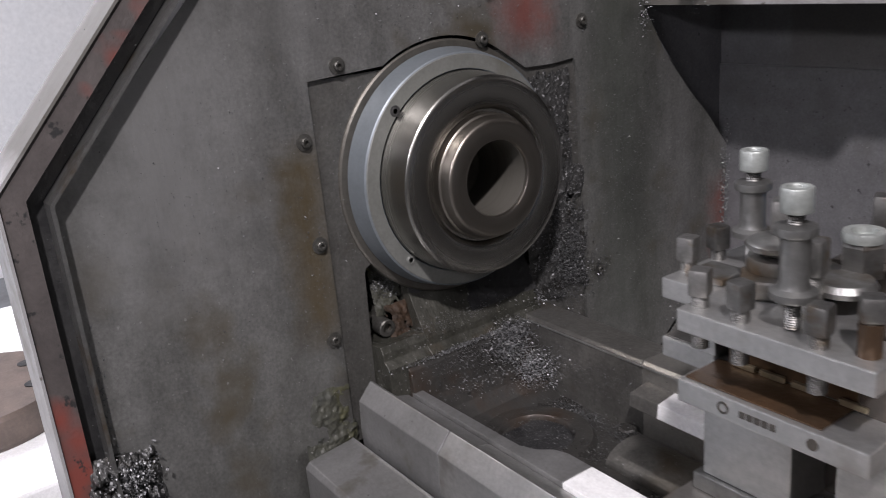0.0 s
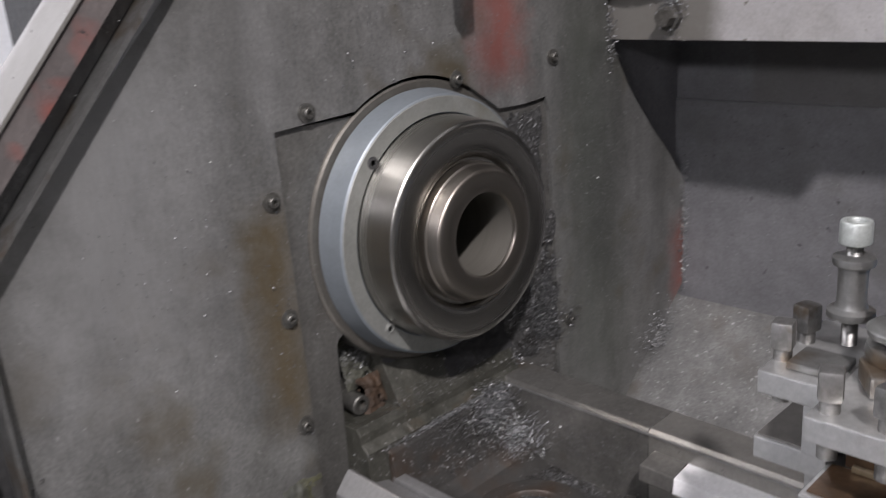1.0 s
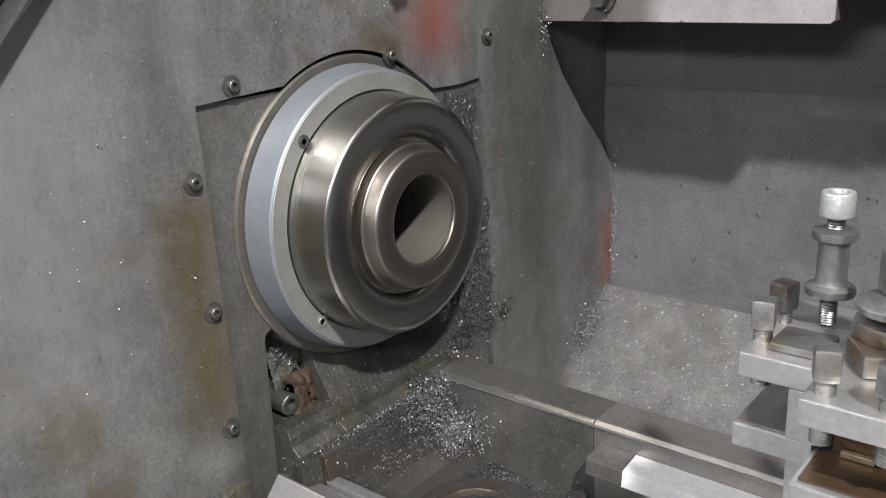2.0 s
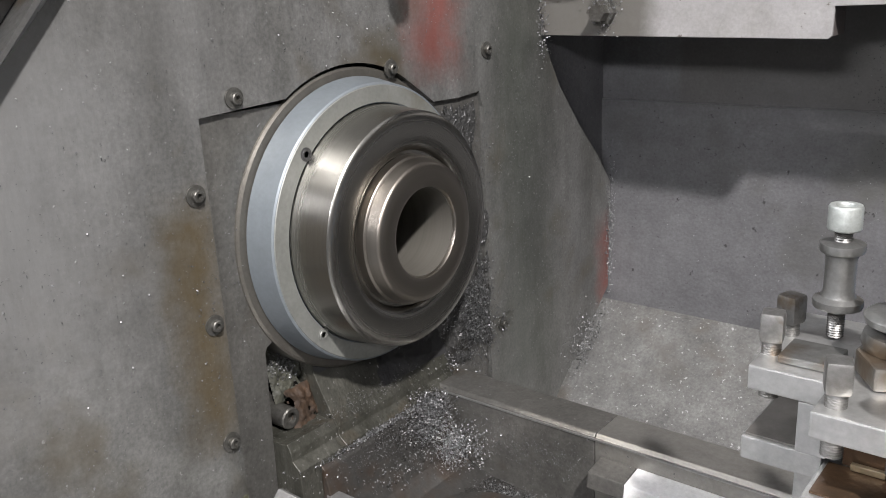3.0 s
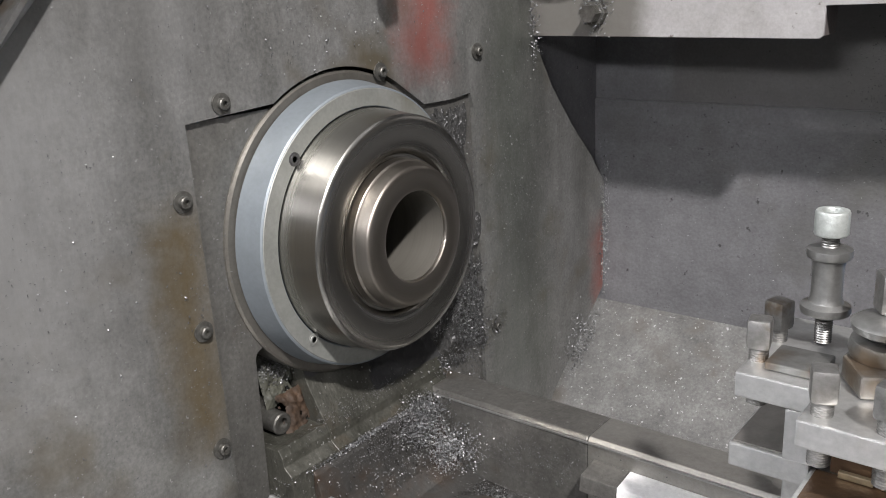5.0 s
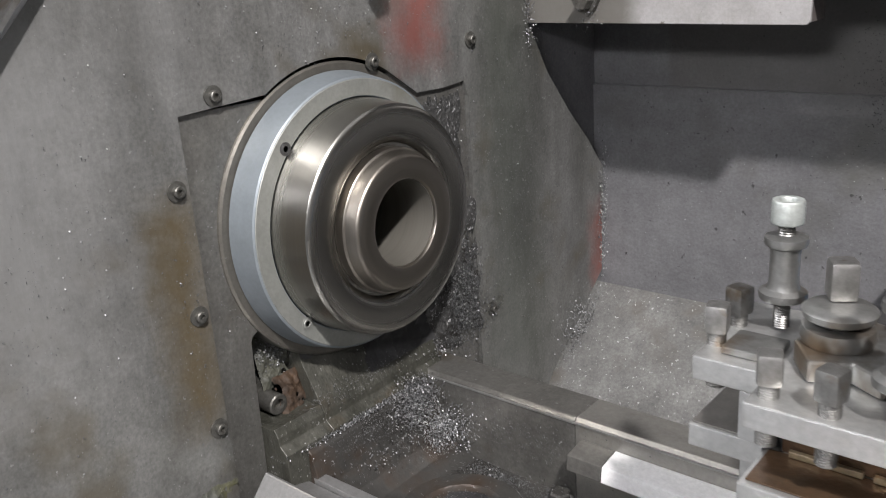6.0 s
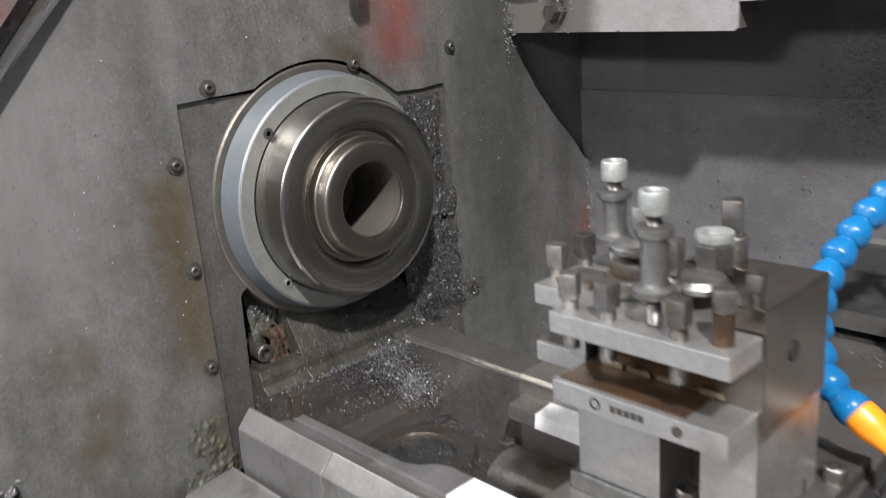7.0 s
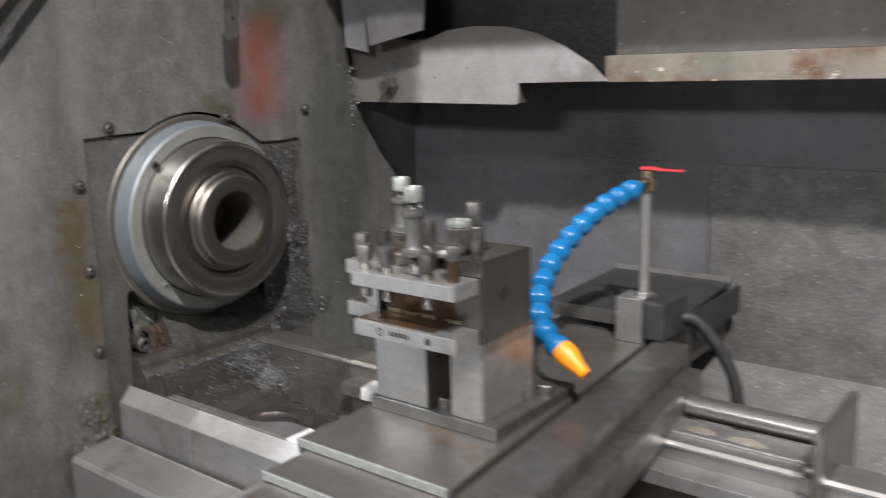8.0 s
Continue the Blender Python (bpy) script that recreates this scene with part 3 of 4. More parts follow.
part("bracket", add(strap, boxes((0.0005, 0.0488, 0.020, 0.048, 1.5003, 1.512), bevel=0.001)), M_DULL, hood, "hanging steel strap")
# Hole drawn as a black disc on the strap, shade in its colour.
part("strap_hole", turned([(0.0488, 0.0032), (0.0494, 0.0032)], 16, "x", (0, 0.030, 1.330)), M_BLACK, hood)
part("flap", prism([(0.060, 1.300), (0.150, 1.316), (0.175, 1.50), (0.030, 1.50)], 0.246, 0.250, "y"), M_PAINT, hood, "dark hinge flap")
part("flap", prism([(0.010, 1.300), (0.048, 1.292), (0.040, 1.50), (-0.004, 1.50)], 0.252, 0.256, "y"), M_PAINT, hood, "dark hinge flap")
part("hinge_nut", turned([(0.262, 0.004), (0.262, 0.0085), (0.274, 0.0085), (0.2745, 0.012), (0.2809, 0.012)], 6, "y", (0.066, 0, 1.246)), M_GRUB, hood)

# ---- front frame of the guard ----
frame_ob = thing("guard_frame", "grimy red and grey steel frame along the guard edge", "guard frame")
line = [(-0.358, 0.60), (-0.358, 1.150), (-0.02, 1.53)]


def strip(o0, o1, x0, x1):
    """A bent bar that follows the guard's front edge between two offsets outwards."""
    bm = bmesh.new()
    rows = []
    for (y, z), (ny, nz) in zip(line, ((-1, 0), (-1.0, 0.36), (-0.748, 0.664))):
        rows.append([bm.verts.new((x, y + ny * o, z + nz * o)) for o, x in ((o0, x0), (o0, x1), (o1, x1), (o1, x0))])
    for A, B in zip(rows, rows[1:]):
        for i in range(4):
            bm.faces.new((A[i], A[(i + 1) % 4], B[(i + 1) % 4], B[i]))
    bm.faces.new(rows[0])
    bm.faces.new(rows[-1])
    return bm


part("lip", strip(-0.003, 0.000, -0.03, 0.013), M_DULL, frame_ob, "bright bent lip")
part("channel", strip(0.000, 0.013, -0.03, -0.008), M_BLACK, frame_ob, "black channel behind the lip")
part("frame_bar", strip(0.013, 0.031, -0.05, 0.004), M_RED, frame_ob, "worn red-brown bar")
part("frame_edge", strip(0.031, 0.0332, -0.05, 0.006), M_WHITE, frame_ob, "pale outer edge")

# ---- saddle and cross slide ----
saddle = thing("cross_slide", "oily steel cross slide on the lathe saddle", "cross slide")
part("saddle_body", boxes((0.385, 0.535, -0.40, 0.20, 0.93, 0.9652), bevel=0.002), M_DULL, saddle)
part("slide_cover", prism([(0.366, -0.190), (0.521, -0.190), (0.4885, 0.205), (0.366, 0.205)], 0.9655, 0.979, "z", bevel=0.001), M_SLIDE, saddle, "oil-stained upper cover")
part("slide_cover", prism([(0.380, -0.238), (0.525, -0.238), (0.5215, -0.1915), (0.380, -0.1915)], 0.9655, 0.973, "z", bevel=0.001), M_SLIDE, saddle)
part("slide_cover", prism([(0.392, -0.40), (0.538, -0.40), (0.5255, -0.2395), (0.392, -0.2395)], 0.9655, 0.968, "z", bevel=0.001), M_SLIDE, saddle)
part("wiper", boxes((0.368, 0.520, -0.1935, -0.1905, 0.9735, 0.9805), bevel=0.0008), M_ZINC, saddle, "pale wiper edge")
part("wiper", boxes((0.382, 0.524, -0.2415, -0.2385, 0.9685, 0.975), bevel=0.0008), M_ZINC, saddle, "pale wiper edge")
part("slide_bar", prism([(0.499, 0.196), (0.536, 0.196), (0.606, -0.40), (0.552, -0.40)], 0.9655, 0.9835, "z", bevel=0.003), M_DULL, saddle, "dark side bar")
part("side_skirt", prism([(0.5365, 0.180), (0.556, 0.180), (0.622, -0.40), (0.590, -0.40)], 0.930, 0.9650, "z", bevel=0.003), M_DULL, saddle, "bright side skirt")
part("saddle_side", prism([(0.384, -0.40), (0.398, -0.40), (0.3848, -0.145), (0.372, -0.145)], 0.88, 0.9645, "z", bevel=0.002), M_STEEL, saddle, "bright saddle flank")
part("slot", prism([(0.4888, 0.20), (0.4985, 0.20), (0.5512, -0.39), (0.5395, -0.39)], 0.9655, 0.9672, "z"), M_BLACK, saddle, "oily slot full of chips")

# ---- tool post ----
post = thing("tool_post", "square steel tool post with clamping slots and bolts", "tool post")
part("base_plate", boxes((0.371, 0.503, -0.108, 0.016, 0.9792, 0.990), bevel=0.0012), M_DULL, post)
part("left_leg", boxes((0.376, 0.432, -0.1045, -0.03, 0.9902, 1.058), bevel=0.001), M_STEEL, post)
part("right_leg", boxes((0.457, 0.4885, -0.1045, -0.03, 0.9902, 1.058), bevel=0.001), M_STEEL, post)
part("leg_web", boxes((0.4322, 0.4568, -0.072, -0.03, 0.9902, 1.058)), M_BLOCK, post, "dark recess between the legs")
part("lower_jaw", prism([(0.390, -0.144), (0.4935, -0.144), (0.4935, -0.112), (0.470, -0.100), (0.470, -0.03), (0.390, -0.03)], 1.0582, 1.071, "z", bevel=0.001), M_STEEL, post, "jaw plate with worn markings")
part("lower_side_jaw", boxes((0.354, 0.3898, -0.114, -0.03, 1.062, 1.074), bevel=0.001), M_STEEL, post)
part("slot_floor", boxes((0.3925, 0.4690, -0.1405, -0.1125, 1.0712, 1.0722), bevel=0.0003), M_RUST, post, "rusty slot floor")
part("core", boxes((0.398, 0.4698, -0.112, -0.035, 1.0724, 1.0998)), M_RUST, post, "rusty core of the tool slot")
for x in (0.402, 0.419, 0.437, 0.462):
    part("shim", boxes((x, x + 0.014, -0.1155, -0.1130, 1.0724, 1.0755), bevel=0.0004), M_BRASS, post, "bright edge of a shim")
part("upper_jaw", prism([(0.392, -0.147), (0.4955, -0.147), (0.4955, -0.116), (0.468, -0.116), (0.468, -0.04), (0.392, -0.04)], 1.100, 1.112, "z", bevel=0.001), M_STEEL, post)
part("slot_web", boxes((0.3785, 0.3918, -0.1155, -0.04, 1.0742, 1.0988), bevel=0.0006), M_STEEL, post)
part("slot_floor", boxes((0.3555, 0.3780, -0.1125, -0.045, 1.0742, 1.0752)), M_SLIDE, post, "oily brown slot floor")
part("upper_side_jaw", boxes((0.356, 0.3918, -0.116, -0.04, 1.099, 1.111), bevel=0.001), M_STEEL, post)
part("tall_block", prism([(0.4705, -0.1145), (0.4965, -0.1145), (0.4965, -0.045), (0.425, -0.045), (0.425, -0.066), (0.4705, -0.066)], 1.0585, 1.124, "z", bevel=0.0012), M_BLOCK, post, "dark polished block")
# A black disc on the block's side paints the shaded hole.
part("block_hole", turned([(0.4960, 0.0055), (0.4972, 0.0055)], 20, "x", (0, -0.085, 1.094)), M_BLACK, post)
# worn markings on the lower jaw, not legible
part("marking", turned([(-0.1444, 0.0034), (-0.1439, 0.0034), (-0.1439, 0.0022), (-0.1444, 0.0022)], 20, "y", (0.4185, 0, 1.0648), True), M_BLOCK, post)
for k in range(5):
    part("marking", boxes((0.428 + k * 0.0042, 0.4312 + k * 0.0042, -0.1444, -0.1439, 1.0632, 1.0668)), M_BLOCK, post)
part("marking", turned([(-0.1444, 0.0030), (-0.1439, 0.0030)], 20, "y", (0.467, 0, 1.0648)), M_BLOCK, post)


def square_bolt(name, x, y, z, s=0.0105, h=0.0145, shank=0.006, drop=0.02, turn=0.0, material=None):
    bm = bmesh.new()
    box(bm, -s / 2, s / 2, -s / 2, s / 2, shank, shank + h, bevel=0.0021)
    prof = []
    zz = -drop
    while zz < shank - 0.0011:
        prof += [(zz, s * 0.43), (zz + 0.0006, s * 0.412)]
        zz += 0.0012
    prof += [(shank, s * 0.40), (shank + 0.0006, s * 0.47)]
    add(bm, turned(prof, 14))
    ob = part(name, bm, material or M_BOLT, post, smooth=True)
    ob.matrix_basis = pose(x, y, z, 0, 0, turn)
    return ob


square_bolt("square_bolt", 0.3990, -0.137, 1.112, turn=20, drop=0.022)
square_bolt("square_bolt", 0.4240, -0.139, 1.112, turn=-12, drop=0.022)
square_bolt("square_bolt", 0.4655, -0.140, 1.112, turn=8, drop=0.022)
square_bolt("square_bolt", 0.4850, -0.134, 1.112, h=0.012, shank=0.016, turn=35, drop=0.004).data.materials[0] = M_BOLT
part("rusty_stud", turned([(1.110, 0.0052), (1.1275, 0.0052)], 16, "z", (0.485, -0.134, 0)), M_RUST, post, "rusty stud", smooth=True)
square_bolt("square_bolt", 0.3600, -0.098, 1.111, turn=12, drop=0.022)
square_bolt("square_bolt", 0.3600, -0.072, 1.111, turn=-18, drop=0.022)
square_bolt("square_bolt", 0.4455, -0.115, 1.124, s=0.012, h=0.018, shank=0.010, turn=10)
square_bolt("square_bolt", 0.4100, -0.085, 1.130, s=0.012, h=0.018, shank=0.010, turn=30)
square_bolt("square_bolt", 0.4440, -0.050, 1.126, s=0.0115, h=0.020, shank=0.012, turn=25, drop=0.002)
part("bolt_collar", turned([(1.1242, 0.0088), (1.1365, 0.0088), (1.1375, 0.0078), (1.1375, 0.004)], 28, "z", (0.444, -0.050, 0)), M_DULL, post, smooth=True)
square_bolt("square_bolt", 0.4855, -0.104, 1.1242, s=0.0085, h=0.010, shank=0.004, turn=5)


def holder_screw(x, y, top, base, s=1.0):
    """A zinc cap screw through a spool-shaped clamp sleeve."""
    grp = []
    r = 0.0075 * s
    grp.append(part("cap_head", turned([(top - 0.0115, r * 0.55), (top - 0.0115, r * 0.94), (top - 0.0108, r), (top - 0.001, r), (top, r * 0.93), (top, r * 0.62), (top - 0.001, r * 0.55), (top - 0.006, r * 0.5)], 36, "z", (x, y, 0)), M_ZINC, post, "zinc socket cap screw", smooth=True))
    prof = []
    zz = base + 0.02 * (top - base)
    while zz < top - 0.012:
        prof += [(zz, 0.0040 * s), (zz + 0.0006, 0.0035 * s)]
        zz += 0.0012
    grp.append(part("threaded_shank", turned(prof, 16, "z", (x, y, 0)), M_BOLT, post, smooth=True))
    lo, hi = base + 0.016, top - 0.017
    R = 0.0104 * s
    grp.append(part("clamp_sleeve", turned([(lo, R * 0.5), (lo, R * 1.04), (lo + 0.0012, R * 1.08), (lo + 0.0036, R * 1.06), (lo + 0.0052, R * 0.75), (lo + 0.008, R * 0.66), (hi - 0.009, R * 0.66), (hi - 0.0065, R * 0.70), (hi - 0.005, R * 0.92), (hi - 0.0035, R * 0.97), (hi - 0.001, R * 0.94), (hi, R * 0.6), (hi, R * 0.42)], 40, "z", (x, y, 0)), M_DULL, post, "spool-shaped clamp sleeve", smooth=True))
    return grp


holder_screw(0.379, -0.067, 1.1765, 1.1115)
holder_screw(0.447, -0.132, 1.1805, 1.112, 0.97)
# star-shaped clamp, discs and the large nut on top
part("clamp_star", prism([(0.396, -0.100), (0.408, -0.118), (0.424, -0.110), (0.437, -0.118), (0.446, -0.108), (0.440, -0.092), (0.446, -0.074), (0.430, -0.066), (0.414, -0.060), (0.400, -0.070)], 1.1122, 1.1225, "z", bevel=0.0015), M_DULL, post, "star-shaped clamping plate")
part("clamp_disc", turned([(1.1226, 0.0150), (1.1260, 0.0160), (1.1300, 0.0150), (1.1310, 0.0110)], 36, "z", (0.412, -0.092, 0)), M_DULL, post, smooth=True)
part("clamp_disc", turned([(1.1311, 0.0090), (1.1345, 0.0150), (1.1375, 0.0158), (1.1390, 0.0140), (1.1400, 0.007)], 36, "z", (0.412, -0.092, 0)), M_DULL, post, smooth=True)
part("clamp_disc", turned([(1.1226, 0.0140), (1.1255, 0.0148), (1.1285, 0.0130)], 36, "z", (0.452, -0.098, 0)), M_DULL, post, smooth=True)
bm = turned([(1.1244, 0.0108), (1.1400, 0.0108), (1.1420, 0.0100)], 6, "z", (0.449, -0.078, 0))
part("large_nut", bm, M_BOLT, post)
part("nut_collar", turned([(1.1421, 0.0050), (1.1421, 0.0100), (1.1450, 0.0104), (1.1470, 0.0098), (1.1470, 0.0062), (1.1440, 0.0055)], 32, "z", (0.449, -0.078, 0)), M_ZINC, post, smooth=True)
part("jaw_step", boxes((0.366, 0.390, -0.108, -0.085, 1.1112, 1.1150), bevel=0.001), M_DULL, post)
for x, y in ((0.444, -0.094), (0.482, -0.045), (0.496, -0.022)):
    b = part("base_screw", turned([(0.9900, 0.0068), (0.9992, 0.0068), (1.0000, 0.0060), (1.0000, 0.0036), (0.995, 0.0034)], 22, "z", (x, y, 0)), M_BOLT, post, smooth=True)

# ---- coolant nozzle ----
nozzle = thing("coolant_nozzle", "blue segmented coolant hose with orange tip on a steel block", "coolant nozzle")
part("block", boxes((0.459, 0.4885, 0.180, 0.216, 0.9792, 1.027), bevel=0.001), M_STEEL, nozzle, "bright steel mounting block")
part("block_back", boxes((0.4888, 0.512, 0.183, 0.240, 0.984, 1.024), bevel=0.002), M_RUBBER, nozzle, "black fitting")
part("riser", turned([(1.027, 0.0085), (1.031, 0.0085), (1.0312, 0.0056), (1.146, 0.0056)], 24, "z", (0.483, 0.197, 0)), M_STEEL, nozzle, "steel riser pipe", smooth=True)
valve = part("valve", turned([(1.138, 0.0065), (1.140, 0.0085), (1.150, 0.0085), (1.152, 0.006), (1.158, 0.006), (1.160, 0.004)], 20, "z", (0.484, 0.197, 0)), M_BRASS, nozzle, "grimy brass valve", smooth=True)
part("lever", prism([(0.478, 1.1605), (0.490, 1.1605), (0.500, 1.1600), (0.522, 1.1600), (0.522, 1.1618), (0.500, 1.1618), (0.490, 1.1635), (0.478, 1.1635)], 0.192, 0.202, "y", bevel=0.0006), M_VALVERED, valve, "red lever")
path = spline([(0.482, 0.188, 1.146), (0.476, 0.160, 1.139), (0.467, 0.125, 1.128), (0.458, 0.088, 1.107), (0.454, 0.056, 1.084), (0.459, 0.030, 1.062), (0.471, 0.012, 1.043), (0.488, 0.001, 1.031), (0.503, -0.003, 1.0245)], 14)
dist = [0.0]
for p, q in zip(path, path[1:]):
    dist.append(dist[-1] + (q - p).length)


def along(d):
    for i in range(len(path) - 1):
        if dist[i + 1] >= d:
            f = (d - dist[i]) / (dist[i + 1] - dist[i])
            return path[i].lerp(path[i + 1], f), (path[i + 1] - path[i]).normalized()
    return path[-1], (path[-1] - path[-2]).normalized()


count = 13
pitch = (dist[-1] - 0.008) / count
part("hose_adapter", turned([(0, 0.0065), (0.002, 0.0075), (0.008, 0.0075), (0.010, 0.0065)], 24), M_RUST, nozzle, "brown hose adapter", smooth=True).matrix_basis = Matrix.Translation((0.4835, 0.196, 1.1475)) @ Vector((-0.2, -0.9, -0.25)).to_track_quat("Z", "Y").to_matrix().to_4x4()
seg_profile = [(-0.66, 0.0045), (-0.62, 0.0060), (-0.46, 0.0062), (-0.42, 0.0074), (-0.28, 0.0088), (-0.06, 0.0100), (0.10, 0.0103), (0.20, 0.0102), (0.24, 0.0098), (0.36, 0.0080), (0.44, 0.0066), (0.44, 0.0045)]
seg_mesh = None
for k in range(count):
    p, d = along(0.008 + pitch * (k + 0.5))
    if seg_mesh is None:
        ob = part("hose_segment", turned([(s * 0.0200, r * 1.06) for s, r in seg_profile], 24), M_BLUE, nozzle, smooth=True)
        seg_mesh = ob.data
    else:
        ob = new("hose_segment", seg_mesh)
        ob.parent = nozzle
    ob.matrix_basis = Matrix.Translation(p) @ d.to_track_quat("Z", "Y").to_matrix().to_4x4() @ pose(0, 0, 0, 0, 0, 37 * k)
p, d = along(dist[-1])
part("orange_tip", turned([(-0.006, 0.007), (-0.004, 0.0100), (0.004, 0.0104), (0.009, 0.0096), (0.018, 0.0068), (0.0265, 0.0056), (0.0275, 0.0050), (0.0275, 0.0036), (0.022, 0.003)], 28), M_ORANGE, nozzle, "orange tapered tip", smooth=True).matrix_basis = Matrix.Translation(p) @ Vector((0.80, -0.10, -0.55)).to_track_quat("Z", "Y").to_matrix().to_4x4()
part("supply_cable", tube(spline([(0.505, 0.235, 0.998), (0.522, 0.246, 0.993), (0.545, 0.256, 0.962), (0.562, 0.262, 0.920), (0.570, 0.262, 0.850), (0.572, 0.262, 0.78)], 8), 0.0068, 16), M_RUBBER, nozzle, "black rubber supply hose", smooth=True)

tray = thing("splash_tray", "dark bent sheet-metal tray behind the cross slide", "tray")
part("tray_sheet", prism([(0.355, 0.214), (0.446, 0.214), (0.512, 0.240), (0.500, 0.405), (0.345, 0.405)], 0.998, 1.000, "z"), M_RUBBER, tray)
part("tray_edge", boxes((0.345, 0.502, 0.4052, 0.4075, 0.990, 1.006)), M_STEEL, tray, "bright folded edge")
part("front_edge", boxes((0.355, 0.447, 0.2115, 0.2138, 0.985, 1.0005)), M_DULL, tray)
part("tray_drop", boxes((0.5125, 0.5145, 0.240, 0.400, 0.965, 1.000)), M_RUBBER, tray)
part("tray_support", boxes((0.36, 0.50, 0.2055, 0.40, 0.93, 0.9775), bevel=0.002), M_CAST, tray)

# ---- right end of the rear way: cover tube and wiper ----
cover = thing("way_cover_tube", "grey round cover tube along the rear guideway", "tube")
part("tube_body", tube([(0.545, 0.128, 0.946), (0.70, 0.128, 0.946)], 0.011, 20), M_SLIDE, cover, smooth=True)
part("cover_strip", boxes((0.545, 0.6995, 0.079, 0.112, 0.9372, 0.9395), bevel=0.0006), M_STEEL, cover, "pale strip with dried smears")
part("smear", prism([(0.575, 0.088), (0.590, 0.084), (0.606, 0.089), (0.600, 0.097), (0.584, 0.098)], 0.9394, 0.9400, "z"), M_DIRTY, cover)
part("smear", prism([(0.615, 0.086), (0.640, 0.083), (0.652, 0.089), (0.636, 0.098), (0.620, 0.096)], 0.9394, 0.9400, "z"), M_DIRTY, cover)
part("end_plate", boxes((0.700, 0.708, 0.035, 0.150, 0.915, 0.985), bevel=0.004), M_SLIDE, cover)
part("end_screw", turned([(0.692, 0.003), (0.692, 0.006), (0.7, 0.006)], 16, "x", (0, 0.052, 0.945)), M_BOLT, cover)

# ---- swarf, sludge and crust ----

def swarf(name, spots, label, seed):
    """Many small bent slivers. spots: (count, centre, spread, normal, longest)."""
    r = random.Random(seed)
    verts, faces = [], []
    for count, c, spread, nrm, longest in spots:
        n = Vector(nrm).normalized()
        for _ in range(count):
            p = Vector([c[i] + spread[i] * max(-1.6, min(1.6, r.gauss(0, 0.55))) for i in range(3)])
            d = Vector((r.gauss(0, 1), r.gauss(0, 1), r.gauss(0, 1)))
            d = (d - d.dot(n) * n * 0.7).normalized()
            s = d.cross(n if abs(d.dot(n)) < 0.9 else Vector((0.3, 0.5, 0.8))).normalized()
            ln = longest * 0.72 * (0.25 + 0.75 * r.random() ** 2)
            w = ln * r.uniform(0.12, 0.3)
            up = n * ln * r.uniform(0.1, 0.35)
            k = len(verts)
            for f, h in ((-0.5, 0.0), (0.0, 1.0), (0.5, 0.2)):
                q = p + d * ln * f + up * h
                verts += [q - s * w, q + s * w + n * w * 0.5]
            faces += [(k, k + 1, k + 3, k + 2), (k + 2, k + 3, k + 5, k + 4)]
    me = bpy.data.meshes.new(name)
    me.from_pydata([tuple(v) for v in verts], [], faces)
    me.materials.append(M_CHIP)
    return tagged(new(name, me), label, "swarf", kind="stuff")


swarf("swarf_heap", [
    (2600, (0.030, 0.034, 0.930), (0.016, 0.020, 0.010), (0.4, 0, 1), 0.0036),
    (900, (0.010, 0.080, 0.935), (0.010, 0.020, 0.016), (1, 0, 0.6), 0.0035),
    (700, (0.060, 0.052, 0.893), (0.022, 0.010, 0.018), (0.3, -0.4, 1), 0.0035),
    (350, (0.045, -0.02, 0.902), (0.018, 0.050, 0.010), (0.6, 0, 1), 0.0028),
    (300, (0.014, -0.045, 0.926), (0.004, 0.050, 0.002), (0, 0, 1), 0.0025),
    (380, (0.15, 0.0, 0.864), (0.07, 0.05, 0.001), (0, 0, 1), 0.0026),
    (200, (0.12, 0.058, 0.90), (0.08, 0.001, 0.025), (0, -1, 0), 0.0025)], "bright steel swarf heaped in the trough corner", 3)
swarf("swarf_on_headstock", [
    (900, (0.003, 0.150, 0.985), (0.004, 0.020, 0.050), (1, 0, 0), 0.0042),
    (420, (0.003, 0.178, 0.950), (0.004, 0.030, 0.022), (1, 0, 0), 0.0045),
    (220, (0.001, 0.165, 1.12), (0.002, 0.016, 0.050), (1, 0, 0), 0.0030),
    (200, (0.001, 0.24, 1.08), (0.001, 0.055, 0.10), (1, 0, 0), 0.0026),
    (160, (0.001, 0.20, 1.22), (0.001, 0.05, 0.06), (1, 0, 0), 0.0026),
    (170, (0.001, -0.24, 1.05), (0.001, 0.08, 0.14), (1, 0, 0), 0.0020),
    (110, (0.001, -0.155, 1.05), (0.001, 0.010, 0.09), (1, 0, 0), 0.0026),
    (90, (-0.003, -0.122, 1.05), (0.001, 0.010, 0.08), (1, 0, 0), 0.0022),
    (260, (0.002, 0.268, 1.235), (0.006, 0.006, 0.035), (1, -0.5, 0), 0.0040),
    (600, (0.004, 0.408, 1.00), (0.005, 0.005, 0.060), (1, -0.7, 0), 0.0034),
    (900, (0.006, 0.355, 0.872), (0.005, 0.045, 0.036), (1, -0.4, 0.5), 0.0036),
    (700, (-0.022, -0.074, 0.998), (0.003, 0.014, 0.018), (1, 0, 0.4), 0.0032)], "fine steel swarf stuck to the oily headstock", 4)
